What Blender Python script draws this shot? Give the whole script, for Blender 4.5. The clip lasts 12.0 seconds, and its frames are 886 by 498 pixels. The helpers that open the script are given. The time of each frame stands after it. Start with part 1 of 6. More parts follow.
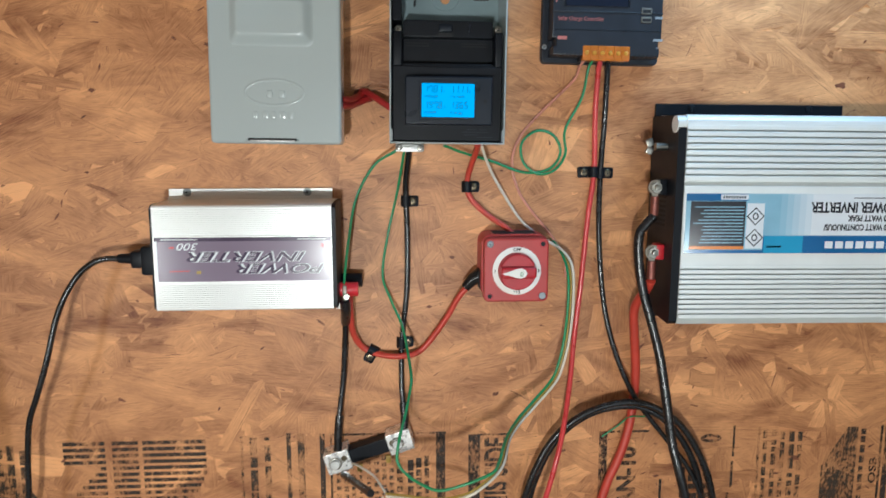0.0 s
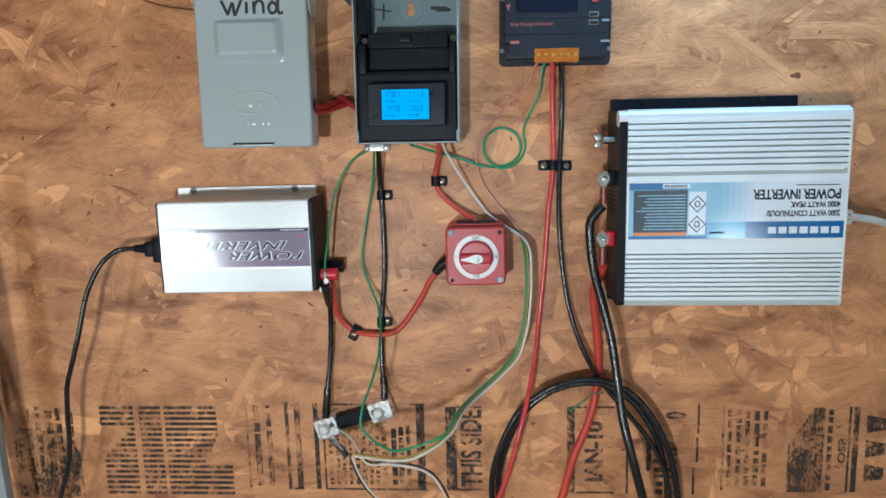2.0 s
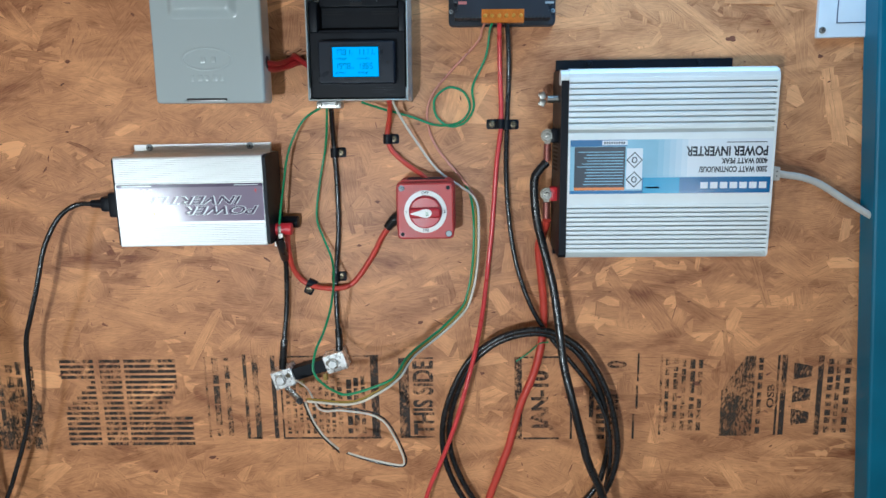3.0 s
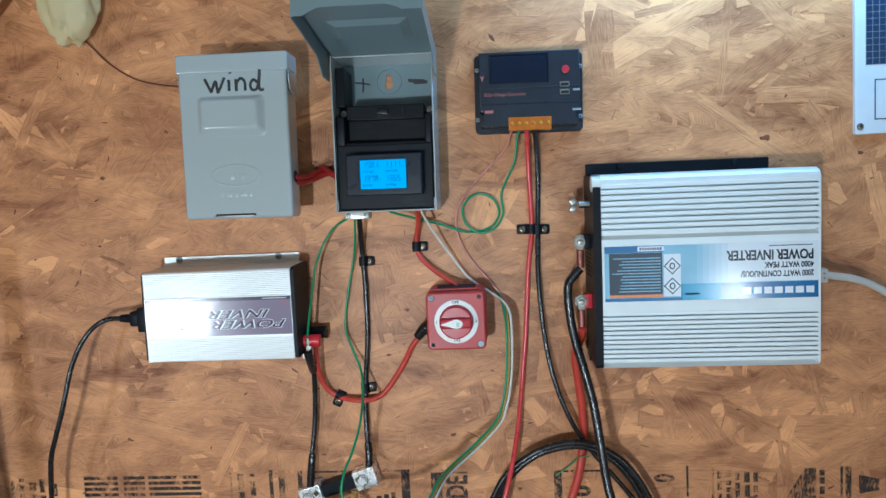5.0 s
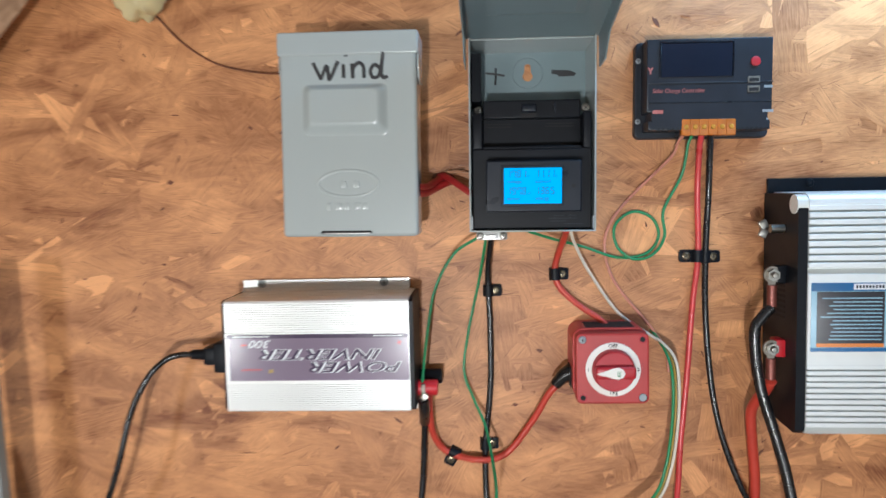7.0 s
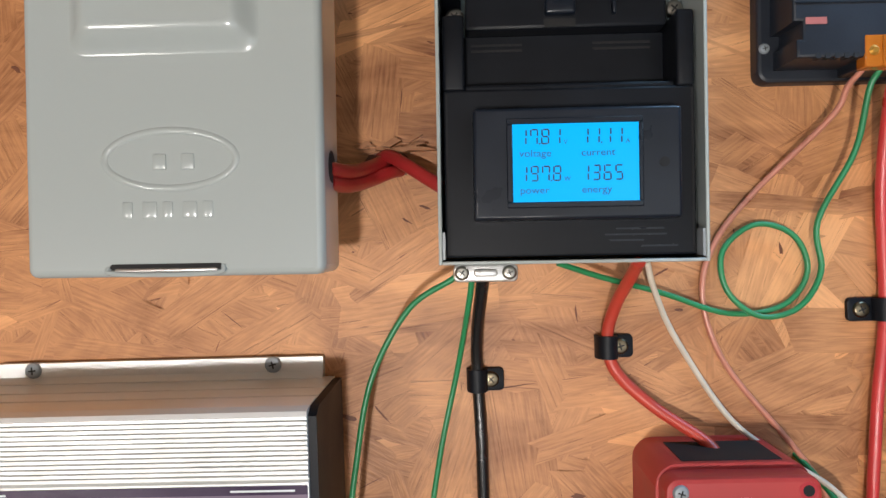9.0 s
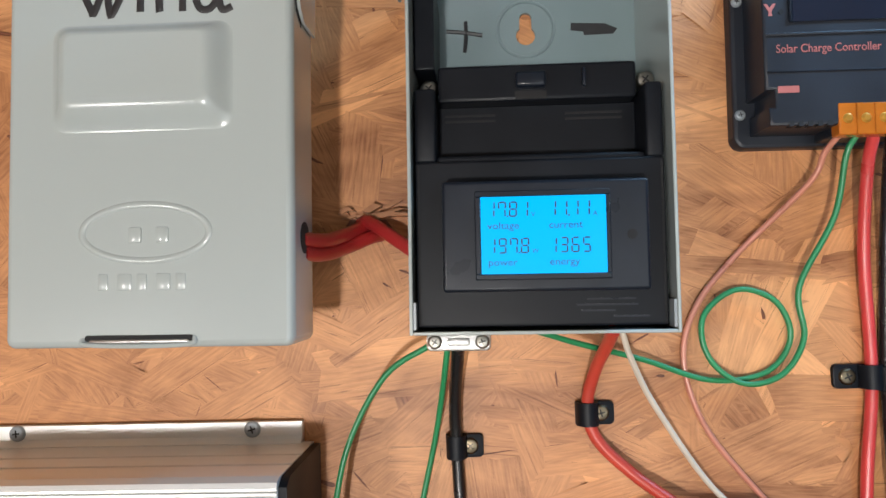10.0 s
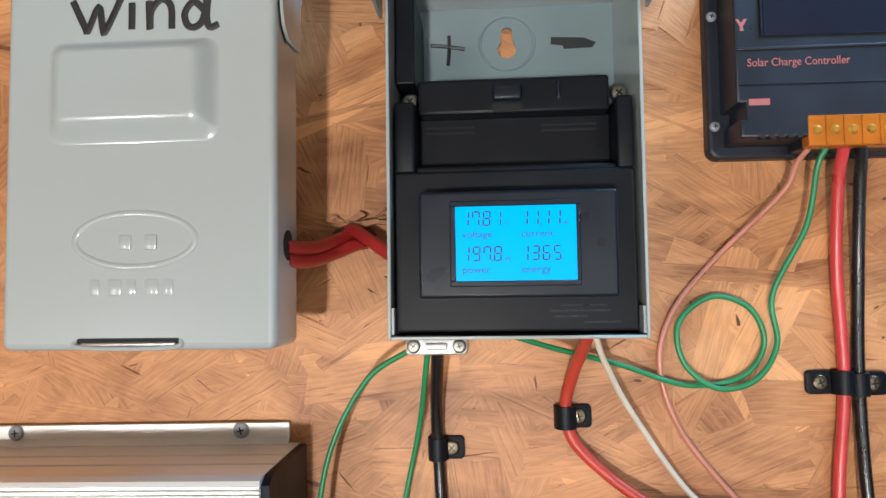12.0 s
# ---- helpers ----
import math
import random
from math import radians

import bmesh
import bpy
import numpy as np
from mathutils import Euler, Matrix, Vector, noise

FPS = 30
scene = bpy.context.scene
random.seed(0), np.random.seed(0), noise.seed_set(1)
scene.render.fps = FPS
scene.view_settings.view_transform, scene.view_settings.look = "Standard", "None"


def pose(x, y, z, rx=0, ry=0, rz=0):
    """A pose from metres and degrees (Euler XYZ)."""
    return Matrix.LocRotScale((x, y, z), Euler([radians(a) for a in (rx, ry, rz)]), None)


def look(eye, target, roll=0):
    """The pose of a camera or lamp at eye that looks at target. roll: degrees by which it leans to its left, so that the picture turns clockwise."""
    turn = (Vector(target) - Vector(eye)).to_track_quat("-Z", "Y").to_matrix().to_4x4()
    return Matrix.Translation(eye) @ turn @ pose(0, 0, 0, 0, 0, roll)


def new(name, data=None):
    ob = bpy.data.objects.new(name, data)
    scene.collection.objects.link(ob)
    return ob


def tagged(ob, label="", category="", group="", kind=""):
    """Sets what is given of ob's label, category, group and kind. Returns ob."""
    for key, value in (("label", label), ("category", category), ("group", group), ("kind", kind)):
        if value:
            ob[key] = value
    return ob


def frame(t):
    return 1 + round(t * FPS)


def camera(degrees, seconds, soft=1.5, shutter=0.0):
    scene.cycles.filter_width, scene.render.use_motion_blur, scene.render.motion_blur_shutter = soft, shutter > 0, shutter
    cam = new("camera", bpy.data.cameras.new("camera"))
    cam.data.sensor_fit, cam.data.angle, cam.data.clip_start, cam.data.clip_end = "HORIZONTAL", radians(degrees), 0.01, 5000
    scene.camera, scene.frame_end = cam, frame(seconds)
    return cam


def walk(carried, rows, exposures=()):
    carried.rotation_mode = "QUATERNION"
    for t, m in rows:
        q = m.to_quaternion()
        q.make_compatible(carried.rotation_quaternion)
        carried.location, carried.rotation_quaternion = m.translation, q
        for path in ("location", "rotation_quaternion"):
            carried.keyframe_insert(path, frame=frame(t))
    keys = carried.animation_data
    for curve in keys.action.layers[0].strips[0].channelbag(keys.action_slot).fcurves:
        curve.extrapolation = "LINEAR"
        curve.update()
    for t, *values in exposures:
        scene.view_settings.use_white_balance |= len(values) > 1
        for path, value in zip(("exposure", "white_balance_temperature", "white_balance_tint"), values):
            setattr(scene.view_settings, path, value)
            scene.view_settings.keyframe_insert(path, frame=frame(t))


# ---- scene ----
cam = camera(66.5, 12.0, shutter=0.5)
PATH = [
    (0, (-0.042, -0.769, 1.631), (0.058, 1.209, 1.352), -0.1),
    (0.5, (-0.04, -0.764, 1.641), (0.107, 1.214, 1.39), -0.1),
    (1, (-0.028, -0.764, 1.641), (0.132, 1.209, 1.351), 0.6),
    (1.5, (0.038, -0.793, 1.658), (0.107, 1.196, 1.459), 0.7),
    (2, (0.092, -0.846, 1.636), (-0.052, 1.126, 1.337), -1.6),
    (2.5, (0.108, -0.885, 1.622), (-0.014, 1.089, 1.322), -0.5),
    (2.8, (0.123, -0.891, 1.612), (0.025, 1.081, 1.291), -0.9),
    (3, (0.124, -0.88, 1.612), (0.052, 1.085, 1.247), -1.2),
    (3.2, (0.129, -0.882, 1.61), (0.015, 1.103, 1.393), -1.5),
    (4.8, (0.123, -0.843, 1.655), (-0.023, 1.144, 1.478), -2.7),
    (5, (0.125, -0.852, 1.653), (-0.034, 1.136, 1.504), -2.7),
    (5.2, (0.124, -0.853, 1.651), (-0.04, 1.135, 1.508), -2.3),
    (5.5, (0.116, -0.855, 1.647), (-0.092, 1.127, 1.471), -1.7),
    (5.6, (0.107, -0.859, 1.641), (-0.143, 1.118, 1.473), -1.6),
    (5.8, (0.076, -0.858, 1.637), (-0.266, 1.099, 1.403), -0.9),
    (6, (0.059, -0.842, 1.633), (-0.369, 1.096, 1.386), -1.2),
    (6.2, (0.024, -0.825, 1.628), (-0.431, 1.109, 1.397), -0.8),
    (6.5, (-0.023, -0.791, 1.659), (-0.374, 1.173, 1.512), -0.7),
    (6.7, (-0.041, -0.769, 1.67), (-0.265, 1.214, 1.531), -1.3),
    (8.3, (-0.033, -0.381, 1.646), (-0.086, 1.618, 1.624), -1.6),
    (8.5, (-0.045, -0.375, 1.652), (-0.104, 1.624, 1.635), -1.6),
    (9, (-0.049, -0.366, 1.651), (-0.118, 1.632, 1.638), -1.8),
    (9.5, (-0.039, -0.365, 1.66), (-0.135, 1.631, 1.72), -1.6),
    (10, (-0.027, -0.367, 1.665), (-0.149, 1.627, 1.764), -1.8),
    (10.5, (-0.021, -0.363, 1.665), (-0.157, 1.63, 1.771), -1.9),
    (11, (-0.021, -0.364, 1.667), (-0.186, 1.626, 1.781), -2.0),
    (11.5, (-0.013, -0.37, 1.666), (-0.156, 1.621, 1.785), -1.9),
    (12, (-0.011, -0.377, 1.665), (-0.164, 1.614, 1.781), -1.6),
]
walk(cam, [(t, look(eye, target, roll)) for t, eye, target, roll in PATH], exposures=[(0, 0.32, 5950, 2), (1.0, 0.32, 5850, 2), (1.5, 0.28, 5500, 1), (2.0, 0.24, 5450, 0), (3.0, 0.26, 5300, -1), (5.0, 0.18, 5150, -2), (6.1, 0.36, 5450, 1), (6.5, 0.44, 5700, 2), (6.7, 0.44, 5800, 4), (8.3, 0.46, 6450, 10), (9.2, 0.52, 6450, 10), (10.2, 0.66, 6350, 9), (12, 0.7, 6300, 9)])

# ---------- light ----------
world = bpy.data.worlds.new("world")
scene.world = world
world.use_nodes = True
sky = world.node_tree.nodes.new("ShaderNodeTexSky")
sky.sky_type, sky.sun_disc, sky.sun_elevation, sky.sun_rotation = "NISHITA", False, radians(35), radians(140)
world.node_tree.links.new(sky.outputs[0], world.node_tree.nodes["Background"].inputs[0])
world.node_tree.nodes["Background"].inputs[1].default_value = 0.1


def bulb_light(eye, watts, radius, colour):
    data = bpy.data.lights.new("bulb_light", "POINT")
    data.energy, data.shadow_soft_size, data.color = watts, radius, colour
    ob = new("bulb_light", data)
    ob.location = eye


bulb_light((-0.16, -1.38, 1.34), 32.0, 0.035, (1.0, 0.95, 0.90))
bulb_light((-1.13, -1.75, 1.25), 25.0, 0.12, (1.0, 0.95, 0.90))
bulb_light((1.12, -2.25, 1.18), 7.0, 0.05, (1.0, 0.96, 0.92))
# added cool fill from behind, set in the invented doorway of the back wall
cool_fill = bpy.data.lights.new("added_fill_light", "AREA")
cool_fill.shape, cool_fill.size, cool_fill.size_y, cool_fill.energy, cool_fill.color = "RECTANGLE", 0.85, 1.95, 7.0, (0.80, 0.90, 1.0)
new("added_fill_light", cool_fill).matrix_world = look((1.05, -3.26, 1.05), (0.9, 0.0, 1.3))

# added cool light above view; stands in for bluish lens haze over the board
veil_light = bpy.data.lights.new("added_haze_light", "AREA")
veil_light.shape, veil_light.size, veil_light.size_y, veil_light.energy, veil_light.color = "RECTANGLE", 0.45, 0.08, 2.8, (0.36, 0.66, 1.0)
new("added_haze_light", veil_light).matrix_world = look((0.42, -0.17, 2.05), (0.38, 0.0, 1.96))

# ---------- helpers for building ----------
rng = random.Random(7)


def bm_box(x0, x1, d0, d1, z0, z1, bevel=0.0, seg=2, bm=None):
    """A box between x0..x1, d0..d1 out from the wall, z0..z1."""
    own = bm is None
    b = bmesh.new()
    bmesh.ops.create_cube(b, size=1.0)
    for v in b.verts:
        v.co = Vector(((x0 + x1) / 2 + v.co.x * (x1 - x0), -(d0 + d1) / 2 + v.co.y * (d1 - d0), (z0 + z1) / 2 + v.co.z * (z1 - z0)))
    if bevel:
        bmesh.ops.bevel(b, geom=b.edges[:], offset=bevel, segments=seg, affect="EDGES", profile=0.5)
    return b if own else merge(bm, b)


def merge(bm, other):
    me = bpy.data.meshes.new("tmp")
    other.to_mesh(me)
    bm.from_mesh(me)
    bpy.data.meshes.remove(me)
    other.free()
    return bm


def bm_cyl(centre, axis, r, length, seg=20, r2=None, bevel=0.0, bm=None):
    """A cylinder or cone from centre along axis (length)."""
    b = bmesh.new()
    bmesh.ops.create_cone(b, cap_ends=True, segments=seg, radius1=r, radius2=r if r2 is None else r2, depth=length)
    bmesh.ops.translate(b, verts=b.verts[:], vec=(0, 0, length / 2))
    if bevel:
        caps = [e for e in b.edges if len({round(v.co.z, 6) for v in e.verts}) == 1 and e.verts[0].co.z > length * 0.9]
        bmesh.ops.bevel(b, geom=caps, offset=bevel, segments=2, affect="EDGES", profile=0.5)
    q = Vector(axis).to_track_quat("Z", "Y").to_matrix().to_4x4()
    bmesh.ops.transform(b, verts=b.verts[:], matrix=Matrix.Translation((centre[0], -centre[1], centre[2])) @ q)
    return b if bm is None else merge(bm, b)


OUT = (0, -1, 0)


def glide(points, n=7):
    """A Catmull-Rom curve through points of x, d, z."""
    p = [Vector((a, -d, z)) for a, d, z in points]
    p = [2 * p[0] - p[1]] + p + [2 * p[-1] - p[-2]]
    out = []
    for i in range(1, len(p) - 2):
        for k in range(n):
            t = k / n
            a, b, c, d = p[i - 1 : i + 3]
            out.append(0.5 * ((2 * b) + (c - a) * t + (2 * a - 5 * b + 4 * c - d) * t * t + (3 * b - a - 3 * c + d) * t ** 3))
    return out + [p[-2]]


def bm_tube(points, r, n=7, sides=10, bm=None, r_end=None):
    path = glide(points, n)
    b = bmesh.new()
    rings, side = [], None
    for i, c in enumerate(path):
        way = (path[min(i + 1, len(path) - 1)] - path[max(i - 1, 0)]).normalized()
        if side is None:
            side = way.orthogonal().normalized()
        side = (side - way * side.dot(way)).normalized()
        up = way.cross(side)
        rr = r if r_end is None else r + (r_end - r) * i / (len(path) - 1)
        rings.append([b.verts.new(c + rr * (math.cos(a) * side + math.sin(a) * up)) for a in (2 * math.pi * k / sides for k in range(sides))])
    for r0, r1 in zip(rings, rings[1:]):
        for k in range(sides):
            b.faces.new((r0[k], r0[(k + 1) % sides], r1[(k + 1) % sides], r1[k]))
    b.faces.new(rings[0][::-1])
    b.faces.new(rings[-1])
    return b if bm is None else merge(bm, b)


def bm_extrude_x(profile, x0, x1):
    """A closed profile of (d, z) drawn along x."""
    b = bmesh.new()
    a = [b.verts.new((x0, -d, z)) for d, z in profile]
    c = [b.verts.new((x1, -d, z)) for d, z in profile]
    n = len(profile)
    for i in range(n):
        b.faces.new((a[i], a[(i + 1) % n], c[(i + 1) % n], c[i]))
    b.faces.new(a[::-1])
    b.faces.new(c)
    bmesh.ops.recalc_face_normals(b, faces=b.faces[:])
    return b


def bm_plate(outline, d0, d1, bevel=0.0):
    """A plate with an outline of (x, z), from d0 to d1."""
    b = bmesh.new()
    f = b.faces.new([b.verts.new((x, -d0, z)) for x, z in outline])
    ext = bmesh.ops.extrude_face_region(b, geom=[f])
    moved = [v for v in ext["geom"] if isinstance(v, bmesh.types.BMVert)]
    for v in moved:
        v.co.y = -d1
    bmesh.ops.recalc_face_normals(b, faces=b.faces[:])
    if bevel:
        rim = [e for e in b.edges if all(abs(v.co.y + d1) < 1e-6 for v in e.verts)]
        bmesh.ops.bevel(b, geom=rim, offset=bevel, segments=2, affect="EDGES", profile=0.5)
    return b


def rounded(x0, x1, z0, z1, r, n=5):
    out = []
    for cx, cz, a0 in ((x1 - r, z1 - r, 0), (x0 + r, z1 - r, 90), (x0 + r, z0 + r, 180), (x1 - r, z0 + r, 270)):
        out += [(cx + r * math.cos(radians(a0 + 90 * k / n)), cz + r * math.sin(radians(a0 + 90 * k / n))) for k in range(n + 1)]
    return out


def bm_ring(cx, cz, d, rx, rz, r, seg=40, sides=6):
    """A thin ring, flat on a face at distance d."""
    b = bmesh.new()
    rings = []
    for i in range(seg):
        a = 2 * math.pi * i / seg
        c = Vector((cx + rx * math.cos(a), -d, cz + rz * math.sin(a)))
        out = Vector((math.cos(a), 0, math.sin(a)))
        rings.append([b.verts.new(c + r * (math.cos(t) * out + math.sin(t) * Vector(OUT))) for t in (2 * math.pi * k / sides for k in range(sides))])
    for i in range(seg):
        r0, r1 = rings[i], rings[(i + 1) % seg]
        for k in range(sides):
            b.faces.new((r0[k], r0[(k + 1) % sides], r1[(k + 1) % sides], r1[k]))
    return b


def bm_text(body, x, d, z, size, turned=False, thick=0.0001, shear=0.0, align="LEFT", stretch=1.0, bold=0.0, spin=0.0, wide=0.0):
    """Writing that faces out of the wall; x, z is its base point. turned: upside down."""
    cu = bpy.data.curves.new("writing", "FONT")
    cu.body, cu.size, cu.extrude, cu.shear, cu.align_x, cu.offset, cu.resolution_u = body, size, thick, shear, align, bold, 3
    ob = bpy.data.objects.new("writing", cu)
    scene.collection.objects.link(ob)
    me = bpy.data.meshes.new_from_object(ob.evaluated_get(bpy.context.evaluated_depsgraph_get()))
    b = bmesh.new()
    b.from_mesh(me)
    bpy.data.objects.remove(ob)
    bpy.data.curves.remove(cu)
    bpy.data.meshes.remove(me)
    if wide:
        stretch = wide / (max(v.co.x for v in b.verts) - min(v.co.x for v in b.verts))
    m = pose(x, -d, z) @ pose(0, 0, 0, 0, (180 if turned else 0) + spin, 0) @ pose(0, 0, 0, 90) @ Matrix.Diagonal((stretch, 1, 1, 1))
    bmesh.ops.transform(b, verts=b.verts[:], matrix=m)
    return b


def turn_about(b, x, d, z, degrees):
    """Turn in the plane of the wall."""
    m = pose(x, -d, z) @ pose(0, 0, 0, 0, degrees, 0) @ pose(-x, d, -z)
    bmesh.ops.transform(b, verts=b.verts[:], matrix=m)
    return b


BASES = {}


def thing(name, x, d, z, label, category, group="", kind=""):
    ob = new(name)
    ob.location = (x, -d, z)
    ob.empty_display_size = 0.02
    BASES[ob.name] = Vector(ob.location)
    return tagged(ob, label, category, group, kind)


def part(name, bm, material, parent=None, label="", smooth=True, base=None):
    """Links a bmesh as one mesh object under a thing or a part."""
    me = bpy.data.meshes.new(name)
    o = base if base is not None else BASES[parent.name]
    bmesh.ops.translate(bm, verts=bm.verts[:], vec=-o)
    bm.to_mesh(me)
    bm.free()
    me.materials.append(material)
    if smooth:
        me.polygons.foreach_set("use_smooth", [True] * len(me.polygons))
        me.set_sharp_from_angle(angle=radians(38))
        for p in me.polygons:
            if p.area > 3e-4:
                p.use_smooth = False
    ob = new(name, me)
    if parent is not None:
        ob.parent = parent
    else:
        ob.location = o
    BASES[ob.name] = o
    return tagged(ob, label)


def solo(name, bm, material, label, category, group="", kind="", smooth=True):
    """A thing of one mesh."""
    c = sum((v.co for v in bm.verts), Vector()) / len(bm.verts)
    return tagged(part(name, bm, material, None, "", smooth, c), label, category, group, kind)

# ---------- materials ----------


def material(name, colour, rough=0.5, metal=0.0, vary=0.12, scale=60.0, bump=0.05, bump_scale=400.0, coat=0.0, spec=0.5, uneven=0.035):
    """A surface with a coarse and a fine variation of tone and roughness and a fine relief."""
    m = bpy.data.materials.new(name)
    m.use_nodes = True
    nt = m.node_tree
    N, L = nt.nodes, nt.links
    p = N["Principled BSDF"]
    co = N.new("ShaderNodeTexCoord")
    a, b = N.new("ShaderNodeTexNoise"), N.new("ShaderNodeTexNoise")
    a.inputs["Scale"].default_value, a.inputs["Detail"].default_value = scale, 5
    b.inputs["Scale"].default_value, b.inputs["Detail"].default_value = bump_scale, 3
    for n in (a, b):
        L.new(co.outputs["Object"], n.inputs["Vector"])
    ramp = N.new("ShaderNodeMapRange")
    ramp.inputs[1].default_value, ramp.inputs[2].default_value, ramp.inputs[3].default_value, ramp.inputs[4].default_value = 0.3, 0.7, 1 - vary, 1 + vary
    L.new(a.outputs[0], ramp.inputs[0])
    mul = N.new("ShaderNodeMix")
    mul.data_type, mul.blend_type = "RGBA", "MULTIPLY"
    mul.inputs[0].default_value = 1.0
    mul.inputs[6].default_value = (*colour, 1)
    L.new(ramp.outputs[0], mul.inputs[7])
    L.new(mul.outputs[2], p.inputs["Base Color"])
    rr = N.new("ShaderNodeMapRange")
    rr.inputs[1].default_value, rr.inputs[2].default_value, rr.inputs[3].default_value, rr.inputs[4].default_value = 0.3, 0.7, max(0.03, rough - uneven), min(1, rough + uneven)
    L.new(a.outputs[0], rr.inputs[0])
    L.new(rr.outputs[0], p.inputs["Roughness"])
    p.inputs["Metallic"].default_value = metal
    p.inputs["Coat Weight"].default_value = coat
    p.inputs["Coat Roughness"].default_value = 0.12
    p.inputs["Specular IOR Level"].default_value = spec
    bp = N.new("ShaderNodeBump")
    bp.inputs["Strength"].default_value, bp.inputs["Distance"].default_value = bump, 0.0006
    L.new(b.outputs[0], bp.inputs["Height"])
    L.new(bp.outputs[0], p.inputs["Normal"])
    return m


def osb_material(name, dark, light, islands):
    """Pressed wood strands: a tone for each strand, grain along it, small pits and a thin sealer."""
    m = bpy.data.materials.new(name)
    m.use_nodes = True
    nt = m.node_tree
    N, L = nt.nodes, nt.links
    p = N["Principled BSDF"]
    uv = N.new("ShaderNodeUVMap")
    co = N.new("ShaderNodeTexCoord")
    geo = N.new("ShaderNodeNewGeometry")
    grain = N.new("ShaderNodeTexNoise")
    grain.inputs["Scale"].default_value, grain.inputs["Detail"].default_value, grain.inputs["Distortion"].default_value = 1.0, 6, 0.3
    L.new(uv.outputs[0], grain.inputs["Vector"])
    stain = N.new("ShaderNodeTexNoise")
    stain.inputs["Scale"].default_value, stain.inputs["Detail"].default_value = 1.0, 6
    stain.inputs["Roughness"].default_value, stain.inputs["Distortion"].default_value = 0.58, 1.0
    flat = N.new("ShaderNodeMapping")
    flat.inputs["Scale"].default_value = (9.0, 8.0, 19.0)
    L.new(co.outputs["Object"], flat.inputs["Vector"])
    L.new(flat.outputs[0], stain.inputs["Vector"])
    # most strands are alike, a few stand out pale or dark
    tone = N.new("ShaderNodeFloatCurve")
    pts = tone.mapping.curves[0].points
    pts[0].location, pts[1].location = (0.0, 0.11), (1.0, 0.40)
    for at in ((0.08, 0.15), (0.5, 0.20), (0.88, 0.25)) if islands else ((0.5, 0.20),):
        pts.new(*at)
    tone.mapping.update()
    L.new(geo.outputs["Random Per Island"], tone.inputs["Value"])
    t2 = N.new("ShaderNodeMath")
    t2.operation = "MULTIPLY_ADD"
    L.new(grain.outputs[0], t2.inputs[0])
    t2.inputs[1].default_value = 0.34
    L.new(tone.outputs[0], t2.inputs[2])
    t3 = N.new("ShaderNodeMath")
    t3.operation = "MULTIPLY_ADD"
    L.new(stain.outputs[0], t3.inputs[0])
    t3.inputs[1].default_value = 0.72
    L.new(t2.outputs[0], t3.inputs[2])
    ramp = N.new("ShaderNodeValToRGB")
    e = ramp.color_ramp.elements
    e[0].position, e[0].color = 0.0, (*dark, 1)
    e[1].position, e[1].color = 1.0, (*light, 1)
    mid = e.new(0.5)
    mid.color = (*[0.48 * a + 0.52 * b for a, b in zip(dark, light)], 1)
    spread = N.new("ShaderNodeMapRange")
    spread.inputs[1].default_value, spread.inputs[2].default_value = 0.49, 0.97
    L.new(t3.outputs[0], spread.inputs[0])
    L.new(spread.outputs[0], ramp.inputs[0])
    # hairline cracks along the grain
    crack = N.new("ShaderNodeTexNoise")
    crack.inputs["Scale"].default_value, crack.inputs["Detail"].default_value, crack.inputs["Distortion"].default_value = 0.45, 3, 0.0
    run = N.new("ShaderNodeMapping")
    run.inputs["Scale"].default_value = (0.16, 1.0, 1.0)
    L.new(uv.outputs[0], run.inputs["Vector"])
    L.new(run.outputs[0], crack.inputs["Vector"])
    away = N.new("ShaderNodeMath")
    away.operation = "COMPARE"
    away.inputs[1].default_value, away.inputs[2].default_value = 0.38, 0.008
    L.new(crack.outputs[0], away.inputs[0])
    split = N.new("ShaderNodeMath")
    split.operation = "MULTIPLY"
    split.inputs[1].default_value = 0.6
    L.new(away.outputs[0], split.inputs[0])
    cracked = N.new("ShaderNodeMix")
    cracked.data_type = "RGBA"
    L.new(split.outputs[0], cracked.inputs[0])
    L.new(ramp.outputs[0], cracked.inputs[6])
    cracked.inputs[7].default_value = (0.16, 0.055, 0.018, 1)
    # dark specks of bark and resin
    pits = N.new("ShaderNodeTexVoronoi")
    pits.inputs["Scale"].default_value = 34.0
    wob = N.new("ShaderNodeTexNoise")
    wob.inputs["Scale"].default_value = 260.0
    L.new(co.outputs["Object"], wob.inputs["Vector"])
    push = N.new("ShaderNodeVectorMath")
    push.operation = "MULTIPLY_ADD"
    push.inputs[1].default_value = (0.006, 0.006, 0.003)
    L.new(wob.outputs["Color"], push.inputs[0])
    L.new(co.outputs["Object"], push.inputs[2])
    L.new(push.outputs[0], pits.inputs["Vector"])
    speck = N.new("ShaderNodeMapRange")
    speck.inputs[1].default_value, speck.inputs[2].default_value, speck.inputs[3].default_value, speck.inputs[4].default_value = 0.02, 0.085, 0.9, 0.0
    L.new(pits.outputs["Distance"], speck.inputs[0])
    some = N.new("ShaderNodeMath")
    some.operation = "GREATER_THAN"
    some.inputs[1].default_value = 0.80
    L.new(pits.outputs["Color"], some.inputs[0])
    both = N.new("ShaderNodeMath")
    both.operation = "MULTIPLY"
    L.new(speck.outputs[0], both.inputs[0])
    L.new(some.outputs[0], both.inputs[1])
    mix = N.new("ShaderNodeMix")
    mix.data_type = "RGBA"
    L.new(both.outputs[0], mix.inputs[0])
    L.new(cracked.outputs[2], mix.inputs[6])
